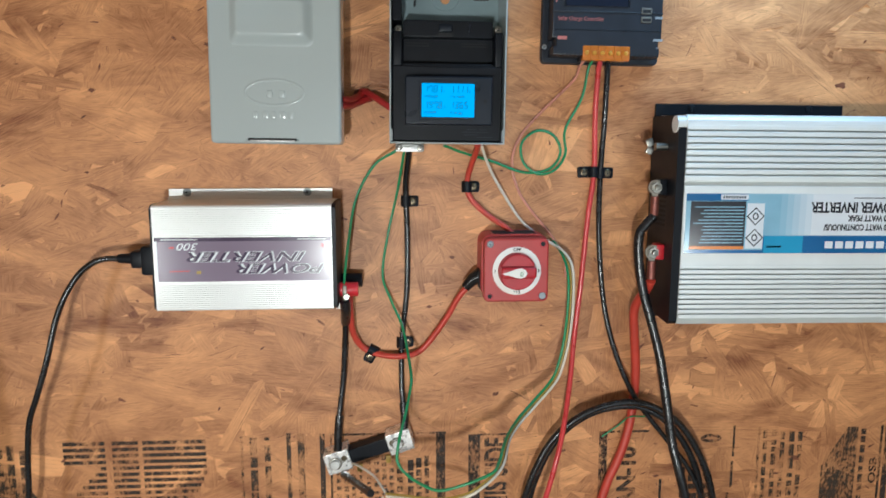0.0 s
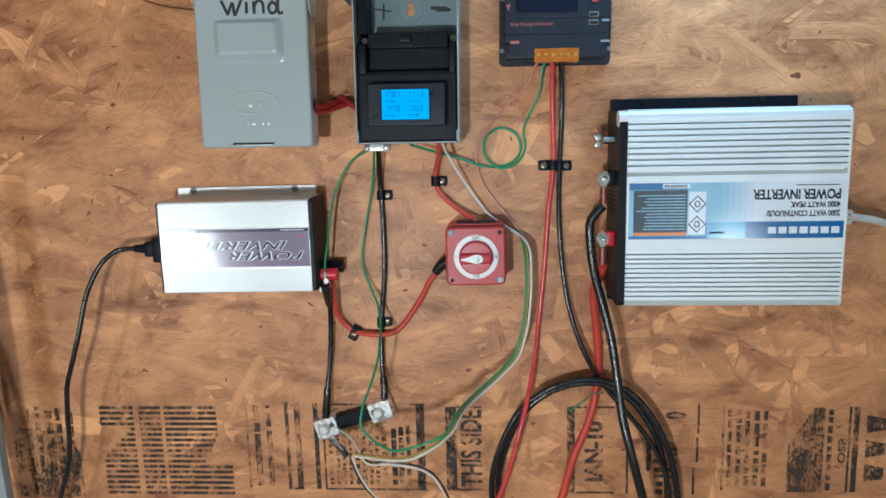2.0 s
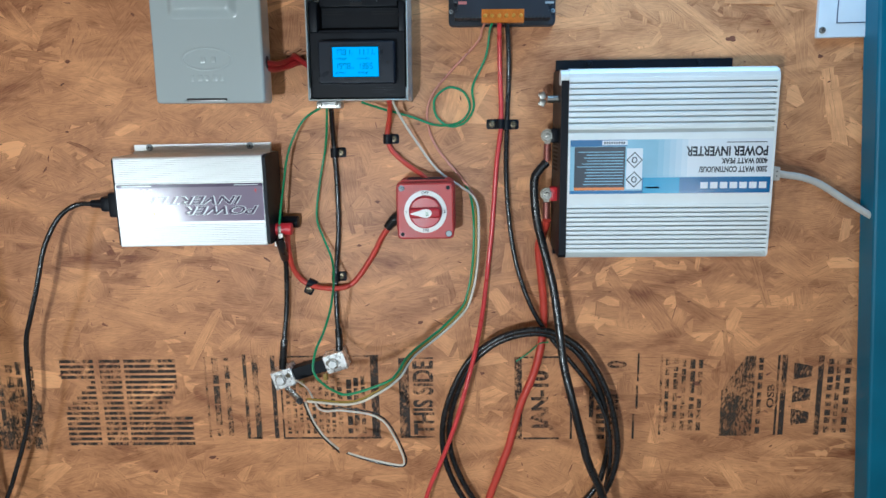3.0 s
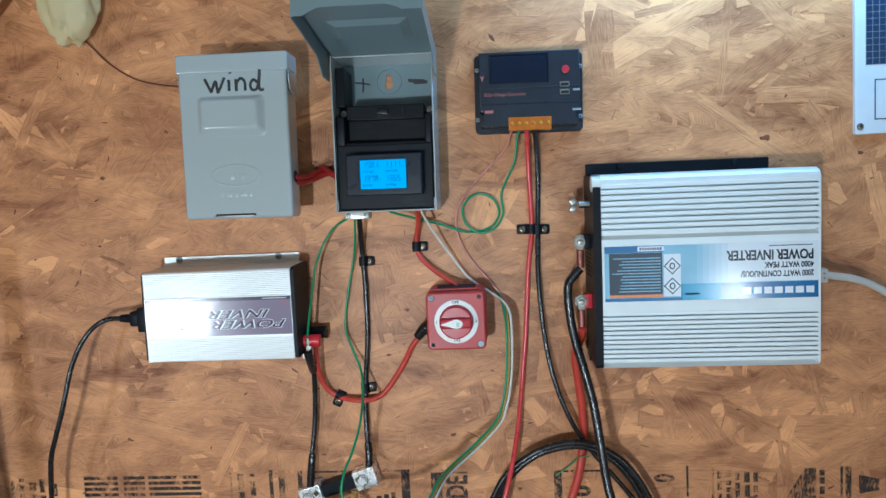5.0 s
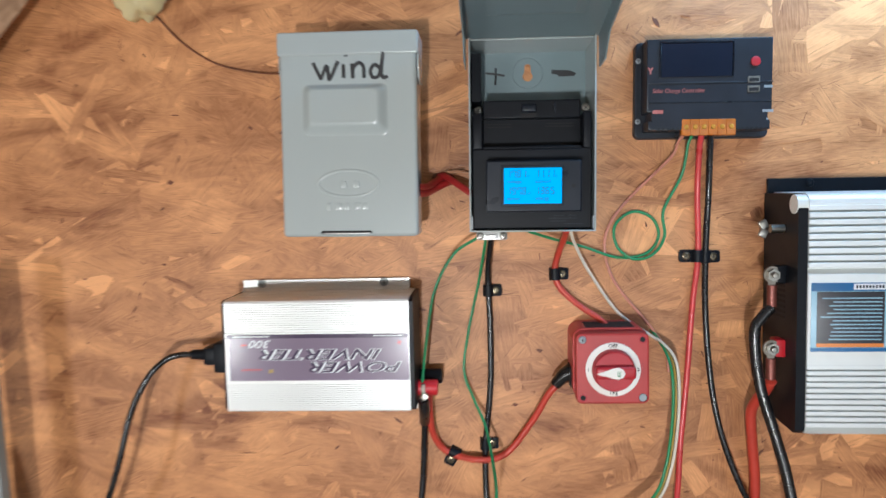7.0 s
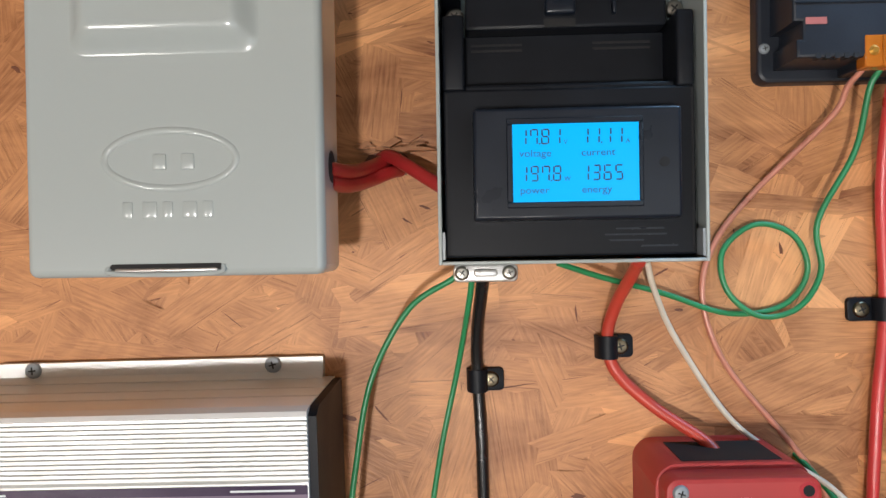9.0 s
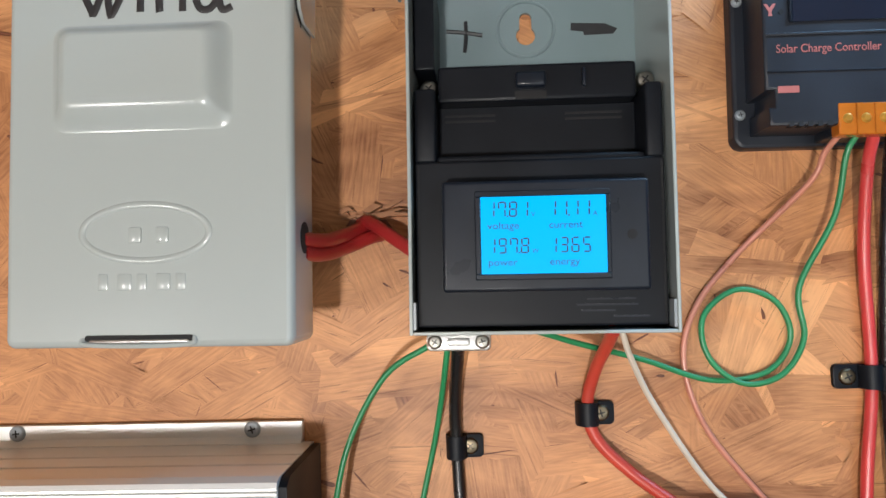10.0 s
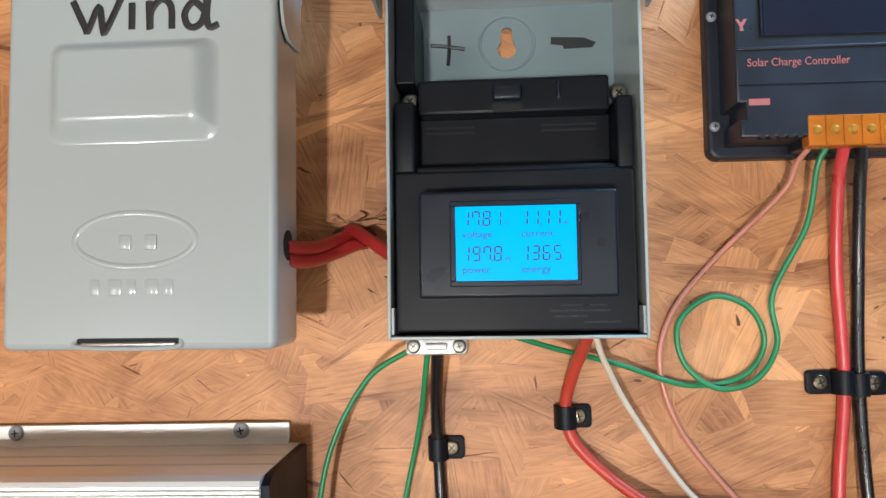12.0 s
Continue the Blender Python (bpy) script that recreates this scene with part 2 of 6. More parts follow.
    mix.inputs[7].default_value = (0.07, 0.03, 0.012, 1)
    L.new(mix.outputs[2], p.inputs["Base Color"])
    p.inputs["Roughness"].default_value = 0.46
    p.inputs["Specular IOR Level"].default_value = 0.4
    bp = N.new("ShaderNodeBump")
    bp.inputs["Strength"].default_value, bp.inputs["Distance"].default_value = 0.35, 0.0008
    L.new(grain.outputs[0], bp.inputs["Height"])
    L.new(bp.outputs[0], p.inputs["Normal"])
    return m


def lumber_material(name, dark, light, along="Z"):
    """Sawn lumber with grain along its length and knots."""
    m = bpy.data.materials.new(name)
    m.use_nodes = True
    nt = m.node_tree
    N, L = nt.nodes, nt.links
    p = N["Principled BSDF"]
    co, mp = N.new("ShaderNodeTexCoord"), N.new("ShaderNodeMapping")
    mp.inputs["Scale"].default_value = {"Z": (60, 60, 3), "X": (3, 60, 60)}[along]
    L.new(co.outputs["Object"], mp.inputs["Vector"])
    g, s = N.new("ShaderNodeTexNoise"), N.new("ShaderNodeTexNoise")
    g.inputs["Scale"].default_value, g.inputs["Detail"].default_value, g.inputs["Distortion"].default_value = 1.0, 6, 1.2
    s.inputs["Scale"].default_value, s.inputs["Detail"].default_value = 9.0, 4
    L.new(mp.outputs[0], g.inputs["Vector"])
    L.new(co.outputs["Object"], s.inputs["Vector"])
    add = N.new("ShaderNodeMath")
    add.operation = "MULTIPLY_ADD"
    add.inputs[1].default_value = 0.5
    L.new(s.outputs[0], add.inputs[0])
    L.new(g.outputs[0], add.inputs[2])
    ramp = N.new("ShaderNodeValToRGB")
    ramp.color_ramp.elements[0].position, ramp.color_ramp.elements[0].color = 0.5, (*dark, 1)
    ramp.color_ramp.elements[1].position, ramp.color_ramp.elements[1].color = 0.95, (*light, 1)
    L.new(add.outputs[0], ramp.inputs[0])
    L.new(ramp.outputs[0], p.inputs["Base Color"])
    p.inputs["Roughness"].default_value = 0.7
    bp = N.new("ShaderNodeBump")
    bp.inputs["Strength"].default_value, bp.inputs["Distance"].default_value = 0.4, 0.001
    L.new(g.outputs[0], bp.inputs["Height"])
    L.new(bp.outputs[0], p.inputs["Normal"])
    return m


def ink_material(name, colour, worn):
    """Stencil ink, worn through to the wood in streaks."""
    m = bpy.data.materials.new(name)
    m.use_nodes = True
    nt = m.node_tree
    N, L = nt.nodes, nt.links
    p = N["Principled BSDF"]
    p.inputs["Base Color"].default_value = (*colour, 1)
    p.inputs["Roughness"].default_value = 0.7
    co, mp = N.new("ShaderNodeTexCoord"), N.new("ShaderNodeMapping")
    mp.inputs["Scale"].default_value = (1.0, 1.0, 0.6)
    L.new(co.outputs["Object"], mp.inputs["Vector"])
    a, b = N.new("ShaderNodeTexNoise"), N.new("ShaderNodeTexNoise")
    a.inputs["Scale"].default_value, a.inputs["Detail"].default_value = 42.0, 8
    a.inputs["Roughness"].default_value = 0.75
    b.inputs["Scale"].default_value, b.inputs["Detail"].default_value = 320.0, 3
    L.new(mp.outputs[0], a.inputs["Vector"])
    L.new(mp.outputs[0], b.inputs["Vector"])
    add = N.new("ShaderNodeMath")
    add.operation = "MULTIPLY_ADD"
    add.inputs[1].default_value = 0.35
    L.new(b.outputs[0], add.inputs[0])
    L.new(a.outputs[0], add.inputs[2])
    cut = N.new("ShaderNodeMapRange")
    cut.inputs[1].default_value, cut.inputs[2].default_value = worn - 0.06, worn + 0.08
    cut.inputs[3].default_value, cut.inputs[4].default_value = 0.06, 0.76
    L.new(add.outputs[0], cut.inputs[0])
    L.new(cut.outputs[0], p.inputs["Alpha"])
    return m


def plain_glow(name, colour, strength):
    m = bpy.data.materials.new(name)
    m.use_nodes = True
    p = m.node_tree.nodes["Principled BSDF"]
    p.inputs["Base Color"].default_value = (0.0, 0.03, 0.08, 1)
    p.inputs["Specular IOR Level"].default_value = 0.2
    p.inputs["Roughness"].default_value = 0.25
    p.inputs["Emission Color"].default_value = (*colour, 1)
    p.inputs["Emission Strength"].default_value = strength
    return m


def clear_material(name, colour, rough=0.1, mixed=0.5):
    """Tinted clear plastic."""
    m = bpy.data.materials.new(name)
    m.use_nodes = True
    p = m.node_tree.nodes["Principled BSDF"]
    p.inputs["Base Color"].default_value = (*colour, 1)
    p.inputs["Roughness"].default_value = rough
    p.inputs["Transmission Weight"].default_value = mixed
    p.inputs["IOR"].default_value = 1.35
    return m


STRAND = osb_material("osb_strands", (0.150, 0.040, 0.012), (0.80, 0.390, 0.165), True)
SLIVER = material("dark_bark_sliver", (0.15, 0.048, 0.020), 0.6, 0.0, 0.3, 50, 0.1, 500)
OSB = osb_material("osb_board", (0.140, 0.037, 0.011), (0.75, 0.365, 0.155), False)
INK = ink_material("black_ink", (0.045, 0.030, 0.022), 0.655)
INK_FAINT = ink_material("faded_ink", (0.065, 0.042, 0.026), 0.70)
INK_SMUDGE = ink_material("smudged_ink", (0.07, 0.045, 0.028), 0.73)
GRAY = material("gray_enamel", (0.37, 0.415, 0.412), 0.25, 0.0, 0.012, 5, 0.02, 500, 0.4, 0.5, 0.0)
# the same enamel, darkened to paint in the shade inside the open box
GRAY_SHADED = material("gray_enamel_shaded", (0.170, 0.225, 0.24), 0.35, 0.0, 0.05, 25, 0.02, 500, 0.1)
BLACKP = material("black_plastic", (0.0066, 0.0080, 0.0112), 0.42, 0.0, 0.2, 40, 0.06, 900, 0.0, 0.16)
METERP = material("black_meter_plastic", (0.008, 0.012, 0.020), 0.30, 0.0, 0.15, 50, 0.05, 1200, 0.0, 0.34)
CTRL = material("black_controller_plastic", (0.015, 0.018, 0.025), 0.42, 0.0, 0.15, 50, 0.08, 1200, 0.0, 0.3)
ALU = material("silver_anodised_aluminium", (0.78, 0.79, 0.78), 0.34, 0.35, 0.015, 12, 0.03, 700)
ALUW = material("white_silver_aluminium", (0.74, 0.77, 0.76), 0.36, 0.12, 0.04, 30, 0.03, 700)
STEEL = material("zinc_steel", (0.30, 0.29, 0.26), 0.36, 1.0, 0.15, 120, 0.1, 600)
CAST = material("cast_zinc", (0.56, 0.56, 0.55), 0.42, 1.0, 0.15, 150, 0.2, 500)
TINNED = material("tinned_copper", (0.90, 0.90, 0.88), 0.28, 0.6, 0.2, 150, 0.5, 220)
GOLD = material("gilt_terminal_screw", (0.70, 0.36, 0.06), 0.3, 0.7, 0.15, 150, 0.1, 600)
BRASS = material("brassy_screw", (0.15, 0.125, 0.085), 0.3, 1.0, 0.15, 150, 0.1, 600)
REDSW = material("red_switch_plastic", (0.41, 0.038, 0.036), 0.45, 0.0, 0.1, 40, 0.05, 800)
REDKNOB = material("red_knob_plastic", (0.40, 0.016, 0.025), 0.36, 0.0, 0.1, 40, 0.05, 800)
WHITEP = material("white_plastic", (0.75, 0.74, 0.70), 0.4, 0.0, 0.05, 60, 0.03, 800)
REDT = material("red_terminal_plastic", (0.55, 0.02, 0.03), 0.35, 0.0, 0.1, 60, 0.03, 800)
C_BLACK = material("black_cable_jacket", (0.011, 0.011, 0.012), 0.27, 0.0, 0.2, 60, 0.06, 700)
C_RED = material("red_cable_jacket", (0.50, 0.052, 0.032), 0.38, 0.0, 0.12, 60, 0.05, 700)
C_CRIMSON = material("crimson_cable_jacket", (0.36, 0.022, 0.022), 0.4, 0.0, 0.12, 60, 0.05, 700)
C_RED2 = material("bright_red_wire_jacket", (0.58, 0.05, 0.05), 0.3, 0.0, 0.1, 60, 0.04, 700)
C_PINK = material("clear_pink_wire_jacket", (0.55, 0.22, 0.15), 0.3, 0.0, 0.12, 60, 0.04, 700)
C_GREEN = material("green_wire_jacket", (0.022, 0.23, 0.085), 0.34, 0.0, 0.1, 60, 0.04, 700)
C_WHITE = material("white_wire_jacket", (0.66, 0.60, 0.50), 0.42, 0.0, 0.1, 60, 0.04, 700)
C_YELLOW = material("yellow_wire_jacket", (0.34, 0.22, 0.035), 0.42, 0.0, 0.1, 60, 0.04, 700)
C_CORD = material("white_cord_jacket", (0.52, 0.50, 0.46), 0.45, 0.0, 0.1, 60, 0.04, 700)
MARKER = material("black_marker_ink", (0.018, 0.018, 0.02), 0.5, 0.0, 0.2, 90, 0.02, 800)
LUG = material("dull_tinned_lug", (0.26, 0.235, 0.20), 0.5, 1.0, 0.25, 200, 0.2, 600)
CRIMP = material("red_brown_crimp", (0.20, 0.06, 0.045), 0.4, 0.4, 0.2, 150, 0.1, 500)
SLOT = material("dark_opening", (0.008, 0.008, 0.009), 0.8, 0.0, 0.1, 50, 0.0, 500)
LCD = plain_glow("blue_lit_lcd", (0.0, 0.42, 1.0), 0.85)
LCDINK = material("lcd_segment", (0.004, 0.012, 0.05), 0.5, 0.0, 0.0, 50, 0.0, 500)
LCDPALE = material("lcd_small_print", (0.004, 0.06, 0.20), 0.5, 0.0, 0.0, 50, 0.0, 500)
GLASSY = material("dark_display_glass", (0.010, 0.015, 0.028), 0.1, 0.0, 0.1, 20, 0.0, 500)
CORAL = material("coral_print", (0.42, 0.12, 0.10), 0.5, 0.0, 0.1, 90, 0.0, 500)
AMBER = material("amber_terminal_cover", (0.46, 0.13, 0.012), 0.22, 0.0, 0.15, 90, 0.03, 500, 0.3)
LABELW = material("white_label_print", (0.72, 0.76, 0.80), 0.16, 0.0, 0.04, 20, 0.01, 300, 0.5)
LABELSKY = material("pale_blue_label_print", (0.26, 0.47, 0.60), 0.16, 0.0, 0.12, 20, 0.01, 300, 0.5)
LABELBLUE = material("blue_label_print", (0.015, 0.12, 0.30), 0.16, 0.0, 0.08, 20, 0.01, 300, 0.5)
LABELDARK = material("dark_label_print", (0.020, 0.022, 0.03), 0.18, 0.0, 0.1, 20, 0.01, 300, 0.5)
LABELORANGE = material("orange_label_print", (0.72, 0.22, 0.04), 0.2, 0.0, 0.05, 20, 0.01, 300, 0.5)
PURPLE = material("purple_gray_label", (0.20, 0.155, 0.225), 0.17, 0.0, 0.06, 9, 0.01, 300, 1.0, 0.8)
PLUM = material("dark_plum_print", (0.045, 0.028, 0.065), 0.22, 0.0, 0.1, 30, 0.01, 300, 0.4)
PRINTRED = material("red_print", (0.5, 0.02, 0.03), 0.3, 0.0, 0.05, 30, 0.0, 300)
STUD = lumber_material("grey_aged_lumber", (0.18, 0.115, 0.068), (0.43, 0.315, 0.205))
BRACE = lumber_material("warm_lumber", (0.32, 0.19, 0.10), (0.60, 0.42, 0.26))
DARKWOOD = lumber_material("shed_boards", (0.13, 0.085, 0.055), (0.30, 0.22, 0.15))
TEAL = material("teal_paint", (0.006, 0.115, 0.19), 0.4, 0.0, 0.15, 12, 0.1, 300)
GALV = material("grey_painted_bar", (0.27, 0.30, 0.32), 0.45, 0.2, 0.12, 20, 0.1, 300)
BARM = material("dull_grey_bar_paint", (0.25, 0.28, 0.275), 0.5, 0.1, 0.18, 14, 0.1, 300)
PANELW = material("white_panel_enamel", (0.62, 0.65, 0.67), 0.35, 0.0, 0.05, 25, 0.02, 300)
NAVY = material("navy_print", (0.02, 0.035, 0.075), 0.3, 0.0, 0.1, 25, 0.0, 300)
BLUEBOX = material("blue_outlet_box_plastic", (0.01, 0.16, 0.46), 0.4, 0.0, 0.1, 30, 0.05, 300)
BEIGE = material("gray_beige_plastic", (0.26, 0.26, 0.245), 0.45, 0.0, 0.06, 30, 0.04, 400)
MAROON = material("maroon_display", (0.16, 0.03, 0.045), 0.25, 0.0, 0.1, 30, 0.0, 300)
STICKER = material("orange_sticker", (0.85, 0.16, 0.06), 0.5, 0.0, 0.05, 30, 0.0, 300)
GREENCARD = material("green_card_print", (0.005, 0.16, 0.13), 0.4, 0.0, 0.1, 30, 0.02, 300)
BLISTER = clear_material("clear_blister", (0.90, 0.93, 0.93), 0.06, 0.95)
PALEBAG = clear_material("pale_yellow_bag", (0.85, 0.74, 0.42), 0.45, 0.45)
FLOORM = material("concrete_floor", (0.24, 0.23, 0.21), 0.8, 0.0, 0.2, 4, 0.3, 120)

# ---------- the shed: north wall in view, the rest an unseen added shell ---
SIDE_L, SIDE_R, BACK, TOP = -1.75, 1.95, 3.3, 2.45


def structure(name, bm, mat, label):
    return solo(name, bm, mat, label, name.split("_")[0], kind="structure", smooth=False)


wall = structure("wall_north", bm_box(SIDE_L, SIDE_R, -0.013, -0.0008, 0.0, TOP), OSB, "sealed orange-brown oriented strand board wall")
structure("floor", bm_box(SIDE_L, SIDE_R, -0.013, BACK, -0.1, 0.0), FLOORM, "grey concrete shed floor")
# unseen ceiling and walls, added to keep out sky and bounce lamp light
structure("ceiling", bm_box(SIDE_L, SIDE_R, -0.013, BACK, TOP, TOP + 0.03), DARKWOOD, "unseen dark boarded ceiling added to enclose the room")
structure("wall_west", bm_box(SIDE_L - 0.03, SIDE_L, -0.013, BACK, 0.0, TOP), DARKWOOD, "unseen dark boarded side wall added to enclose the room")
structure("wall_east", bm_box(SIDE_R, SIDE_R + 0.03, -0.013, BACK, 0.0, TOP), DARKWOOD, "unseen dark boarded side wall added to enclose the room")
south = bm_box(SIDE_L, 0.6, BACK, BACK + 0.03, 0.0, TOP)
bm_box(1.5, SIDE_R, BACK, BACK + 0.03, 0.0, TOP, bm=south)
bm_box(0.6, 1.5, BACK, BACK + 0.03, 2.05, TOP, bm=south)
structure("wall_south", south, DARKWOOD, "unseen dark boarded wall with an open doorway, added to enclose the room")
yard = bm_box(-300, 300, -300, 300, -0.2, -0.102)
structure("ground", yard, FLOORM, "pale bare ground round the shed")


def strands():
    """Wood strands pressed flat into the board's face, and the dark torn gaps along some of their edges."""
    r = np.random.default_rng(11)
    verts, faces, uvs, gap_verts, gap_faces = [], [], [], [], []
    count = 7600
    xs, zs = r.uniform(-0.95, 0.85, count), r.uniform(0.98, 2.08, count)
    lengths = np.clip(r.lognormal(-2.62, 0.5, count), 0.016, 0.15)
    widths = np.clip(r.lognormal(-4.15, 0.55, count), 0.004, 0.036)
    angles = np.where(r.random(count) < 0.66, r.normal(0.0, 0.40, count), r.uniform(-1.6, 1.6, count))
    depth = r.permutation(np.linspace(-0.0005, 0.0008, count))
    for i in range(count):
        l, w, a = lengths[i] / 2, min(widths[i], lengths[i] * 0.55) / 2, angles[i]
        j = r.uniform(-0.12, 0.12, 10)
        skew = r.normal(0, 0.35) * w
        pts = [(-l + skew, -w), (-l * 0.3, -w * (1 + j[1])), (l * 0.4, -w * (1 + j[2])), (l + skew, -w * (0.9 + j[3])), (l * (1 + j[4]), -w * 0.1),
               (l - skew, w * (0.85 + j[5])), (l * 0.3, w * (1 + j[6])), (-l * 0.5, w * (1 + j[7])), (-l - skew, w * (0.9 + j[8])), (-l * (1 + j[9]), w * 0.15)]
        c, s, k = math.cos(a), math.sin(a), len(verts)
        off = r.uniform(0, 500)
        tilt = r.normal(0, 0.004)
        for u, v in pts:
            verts.append((xs[i] + c * u - s * v, -(depth[i] + tilt * v), zs[i] + s * u + c * v))
            uvs.append((u / 0.016 + off, v / 0.0014 + off * 3))
        faces.append(tuple(range(k, k + 10)))
        # torn gaps: thin wedges just outside an edge or an end
        for _ in range(int(r.choice((0, 1, 2), p=(0.6, 0.3, 0.1)))):
            k = len(gap_verts)
            thick = min(r.lognormal(-8.1, 0.6), 0.0012)
            if r.random() < 0.6:
                side, mid, half = r.choice((-1, 1)), r.uniform(-0.6, 0.6) * l, r.uniform(0.12, 0.45) * l
                ring = [(mid - half, side * w), (mid - half * 0.3, side * (w + thick)), (mid + half * 0.4, side * (w + thick * r.uniform(0.3, 1.0))), (mid + half, side * w), (mid + half * 0.2, side * (w - thick * 0.3))]
            else:
                side, half = r.choice((-1, 1)), r.uniform(0.35, 0.9) * w
                ring = [(side * l, -half), (side * (l + thick), -half * 0.3), (side * (l + thick * r.uniform(0.4, 1.3)), half * 0.5), (side * l, half), (side * (l - thick * 0.4), 0.0)]
            for u, v in ring:
                gap_verts.append((xs[i] + c * u - s * v, -(depth[i] + 0.00003 + tilt * v), zs[i] + s * u + c * v))
            gap_faces.append(tuple(range(k, k + 5)))
    for name, vs, fs, mat, label in (("wood_strands", verts, faces, STRAND, "pressed wood strands"), ("strand_gaps", gap_verts, gap_faces, SLIVER, "dark torn gaps between strands")):
        me = bpy.data.meshes.new(name)
        me.from_pydata(vs, [], fs)
        if vs is verts:
            me.uv_layers.new(name="UVMap").data.foreach_set("uv", np.array(uvs, np.float32).ravel())
        me.materials.append(mat)
        ob = new(name, me)
        ob.parent = wall
        ob.matrix_parent_inverse = Matrix.Translation(wall.location).inverted()
        tagged(ob, label, kind="stuff")


strands()


def bark():
    """Dark bark flecks and pits on the face."""
    r = np.random.default_rng(23)
    verts, faces = [], []
    for i in range(520):
        x, z, a = r.uniform(-0.95, 0.85), r.uniform(0.98, 2.08), r.normal(0.0, 0.6)
        l = min(r.lognormal(-6.2, 0.6), 0.0075)
        w = l * r.uniform(0.12, 0.5)
        c, s, k = math.cos(a), math.sin(a), len(verts)
        d = 0.00085 + 0.0001 * r.random()
        for n in range(9):
            t, q = n * 2 * math.pi / 9, r.uniform(0.5, 1.2)
            u, v = l * q * math.cos(t), w * q * math.sin(t)
            verts.append((x + c * u - s * v, -d, z + s * u + c * v))
        faces.append(tuple(range(k, k + 9)))
    me = bpy.data.meshes.new("bark_flecks")
    me.from_pydata(verts, [], faces)
    me.materials.append(SLIVER)
    ob = new("bark_flecks", me)
    ob.parent = wall
    ob.matrix_parent_inverse = Matrix.Translation(wall.location).inverted()
    tagged(ob, "dark bark flecks and pits", kind="stuff")


bark()
for kx, kz, kr in ((0.453, 1.7075, 0.0062), (-0.242, 1.152, 0.0052), (-0.326, 1.131, 0.0042), (-0.235, 1.150, 0.002), (0.142, 1.275, 0.0035), (-0.385, 1.70, 0.004), (0.515, 1.62, 0.003), (-0.02, 1.455, 0.003)):
    r_k = random.Random(int(kx * 1000))
    b = bm_plate([(kx + kr * r_k.uniform(0.6, 1.3) * math.cos(radians(a)), kz + kr * r_k.uniform(0.35, 0.75) * math.sin(radians(a))) for a in range(0, 360, 30)], 0.0, 0.00095)
    part("knot", b, SLIVER, wall, "dark knot")

# ---------- mill stamps on the board ----------
INKD = 0.0011


def bars(rows, bm=None):
    """Thin inked bars given as x0, x1, z0, z1."""
    bm = bm or bmesh.new()
    for x0, x1, z0, z1 in rows:
        bm_box(x0, x1, INKD - 0.0002, INKD, z0, z1, bm=bm)
    return bm


def bar_stamp(name, rows, label, mat=INK):
    """A stamp whose printed bars are parts of their own."""
    x, z = sum(r[0] + r[1] for r in rows) / (2 * len(rows)), min(r[2] for r in rows)
    root = thing(name, x, 0, z, label, "printed stamp", "mill stamps on the board")
    for row in rows:
        part("printed_bar", bars([row]), mat, root, smooth=False)
    return root


def stamp(name, bm, label, mat=INK):
    return solo(name, bm, mat, label, "printed stamp", "mill stamps on the board", smooth=False)


# striped logo block
rows = []
for i in range(17):
    z = 1.299 - i * 0.0077
    x0 = -0.447 if i < 4 else (-0.405 - (i - 4) * 0.0075 if i < 10 else -0.446)
    x1 = -0.283 - 0.004 * max(0, i - 5) if i < 11 else -0.265
    for a, b in ((x0, -0.399), (-0.391, -0.361), (-0.356, x1)):
        if b > a:
            rows.append((a, b, z - 0.0044, z))
logo = thing("striped_logo_stamp", -0.355, 0, 1.17, "worn black striped logo shape printed on the board", "printed stamp", "mill stamps on the board")
for row in rows:
    part("stripe", bars([row]), INK, logo, smooth=False)
stamp("smudged_stamp", bm_plate([(-0.575, 1.166), (-0.479, 1.163), (-0.481, 1.232), (-0.500, 1.262), (-0.575, 1.268)], INKD - 0.0004, INKD - 0.0002), "smudged faded black block printed on the board", INK_SMUDGE)
# unreadable blocks at its sides
r_ = random.Random(3)


def print_lines(x0, x1, z0, z1, columns, size=(0.004, 0.012)):
    """Columns of unreadable upright print, as short bars."""
    out = []
    for c in range(columns):
        xa = x0 + (x1 - x0) * c / columns
        wide = (x1 - x0) / columns * r_.uniform(0.4, 0.75)
        z = z0
        while z < z1 - 0.004:
            tall = r_.uniform(*size)
            out.append((xa, xa + wide, z, min(z + tall, z1)))
            z += tall + r_.uniform(0.0015, 0.006)
    return out


bar_stamp("faded_mill_stamp", [(-0.552, -0.547, 1.17, 1.295)] + print_lines(-0.54, -0.482, 1.166, 1.298, 4, (0.006, 0.02)), "faded unreadable black print on the board", INK_FAINT)
bar_stamp("faded_mill_stamp", [(-0.243, -0.240, 1.183, 1.302), (-0.189, -0.184, 1.181, 1.305), (-0.176, -0.168, 1.180, 1.304), (-0.19, -0.168, 1.180, 1.183)] + print_lines(-0.232, -0.198, 1.185, 1.30, 2, (0.01, 0.03)), "faded unreadable black print beside two bars", INK_FAINT)
frame_rows = [(-0.150, -0.144, 1.181, 1.303), (-0.138, -0.0, 1.300, 1.3025), (-0.138, -0.0, 1.180, 1.1825), (-0.138, -0.1355, 1.183, 1.30), (-0.012, -0.001, 1.183, 1.30)]
framed = stamp("framed_mill_stamp", bars(frame_rows), "black framed block of unreadable print")
part("fine_print", bars(print_lines(-0.131, -0.050, 1.188, 1.296, 9, (0.003, 0.008))), INK_FAINT, framed, "faded small print", smooth=False)
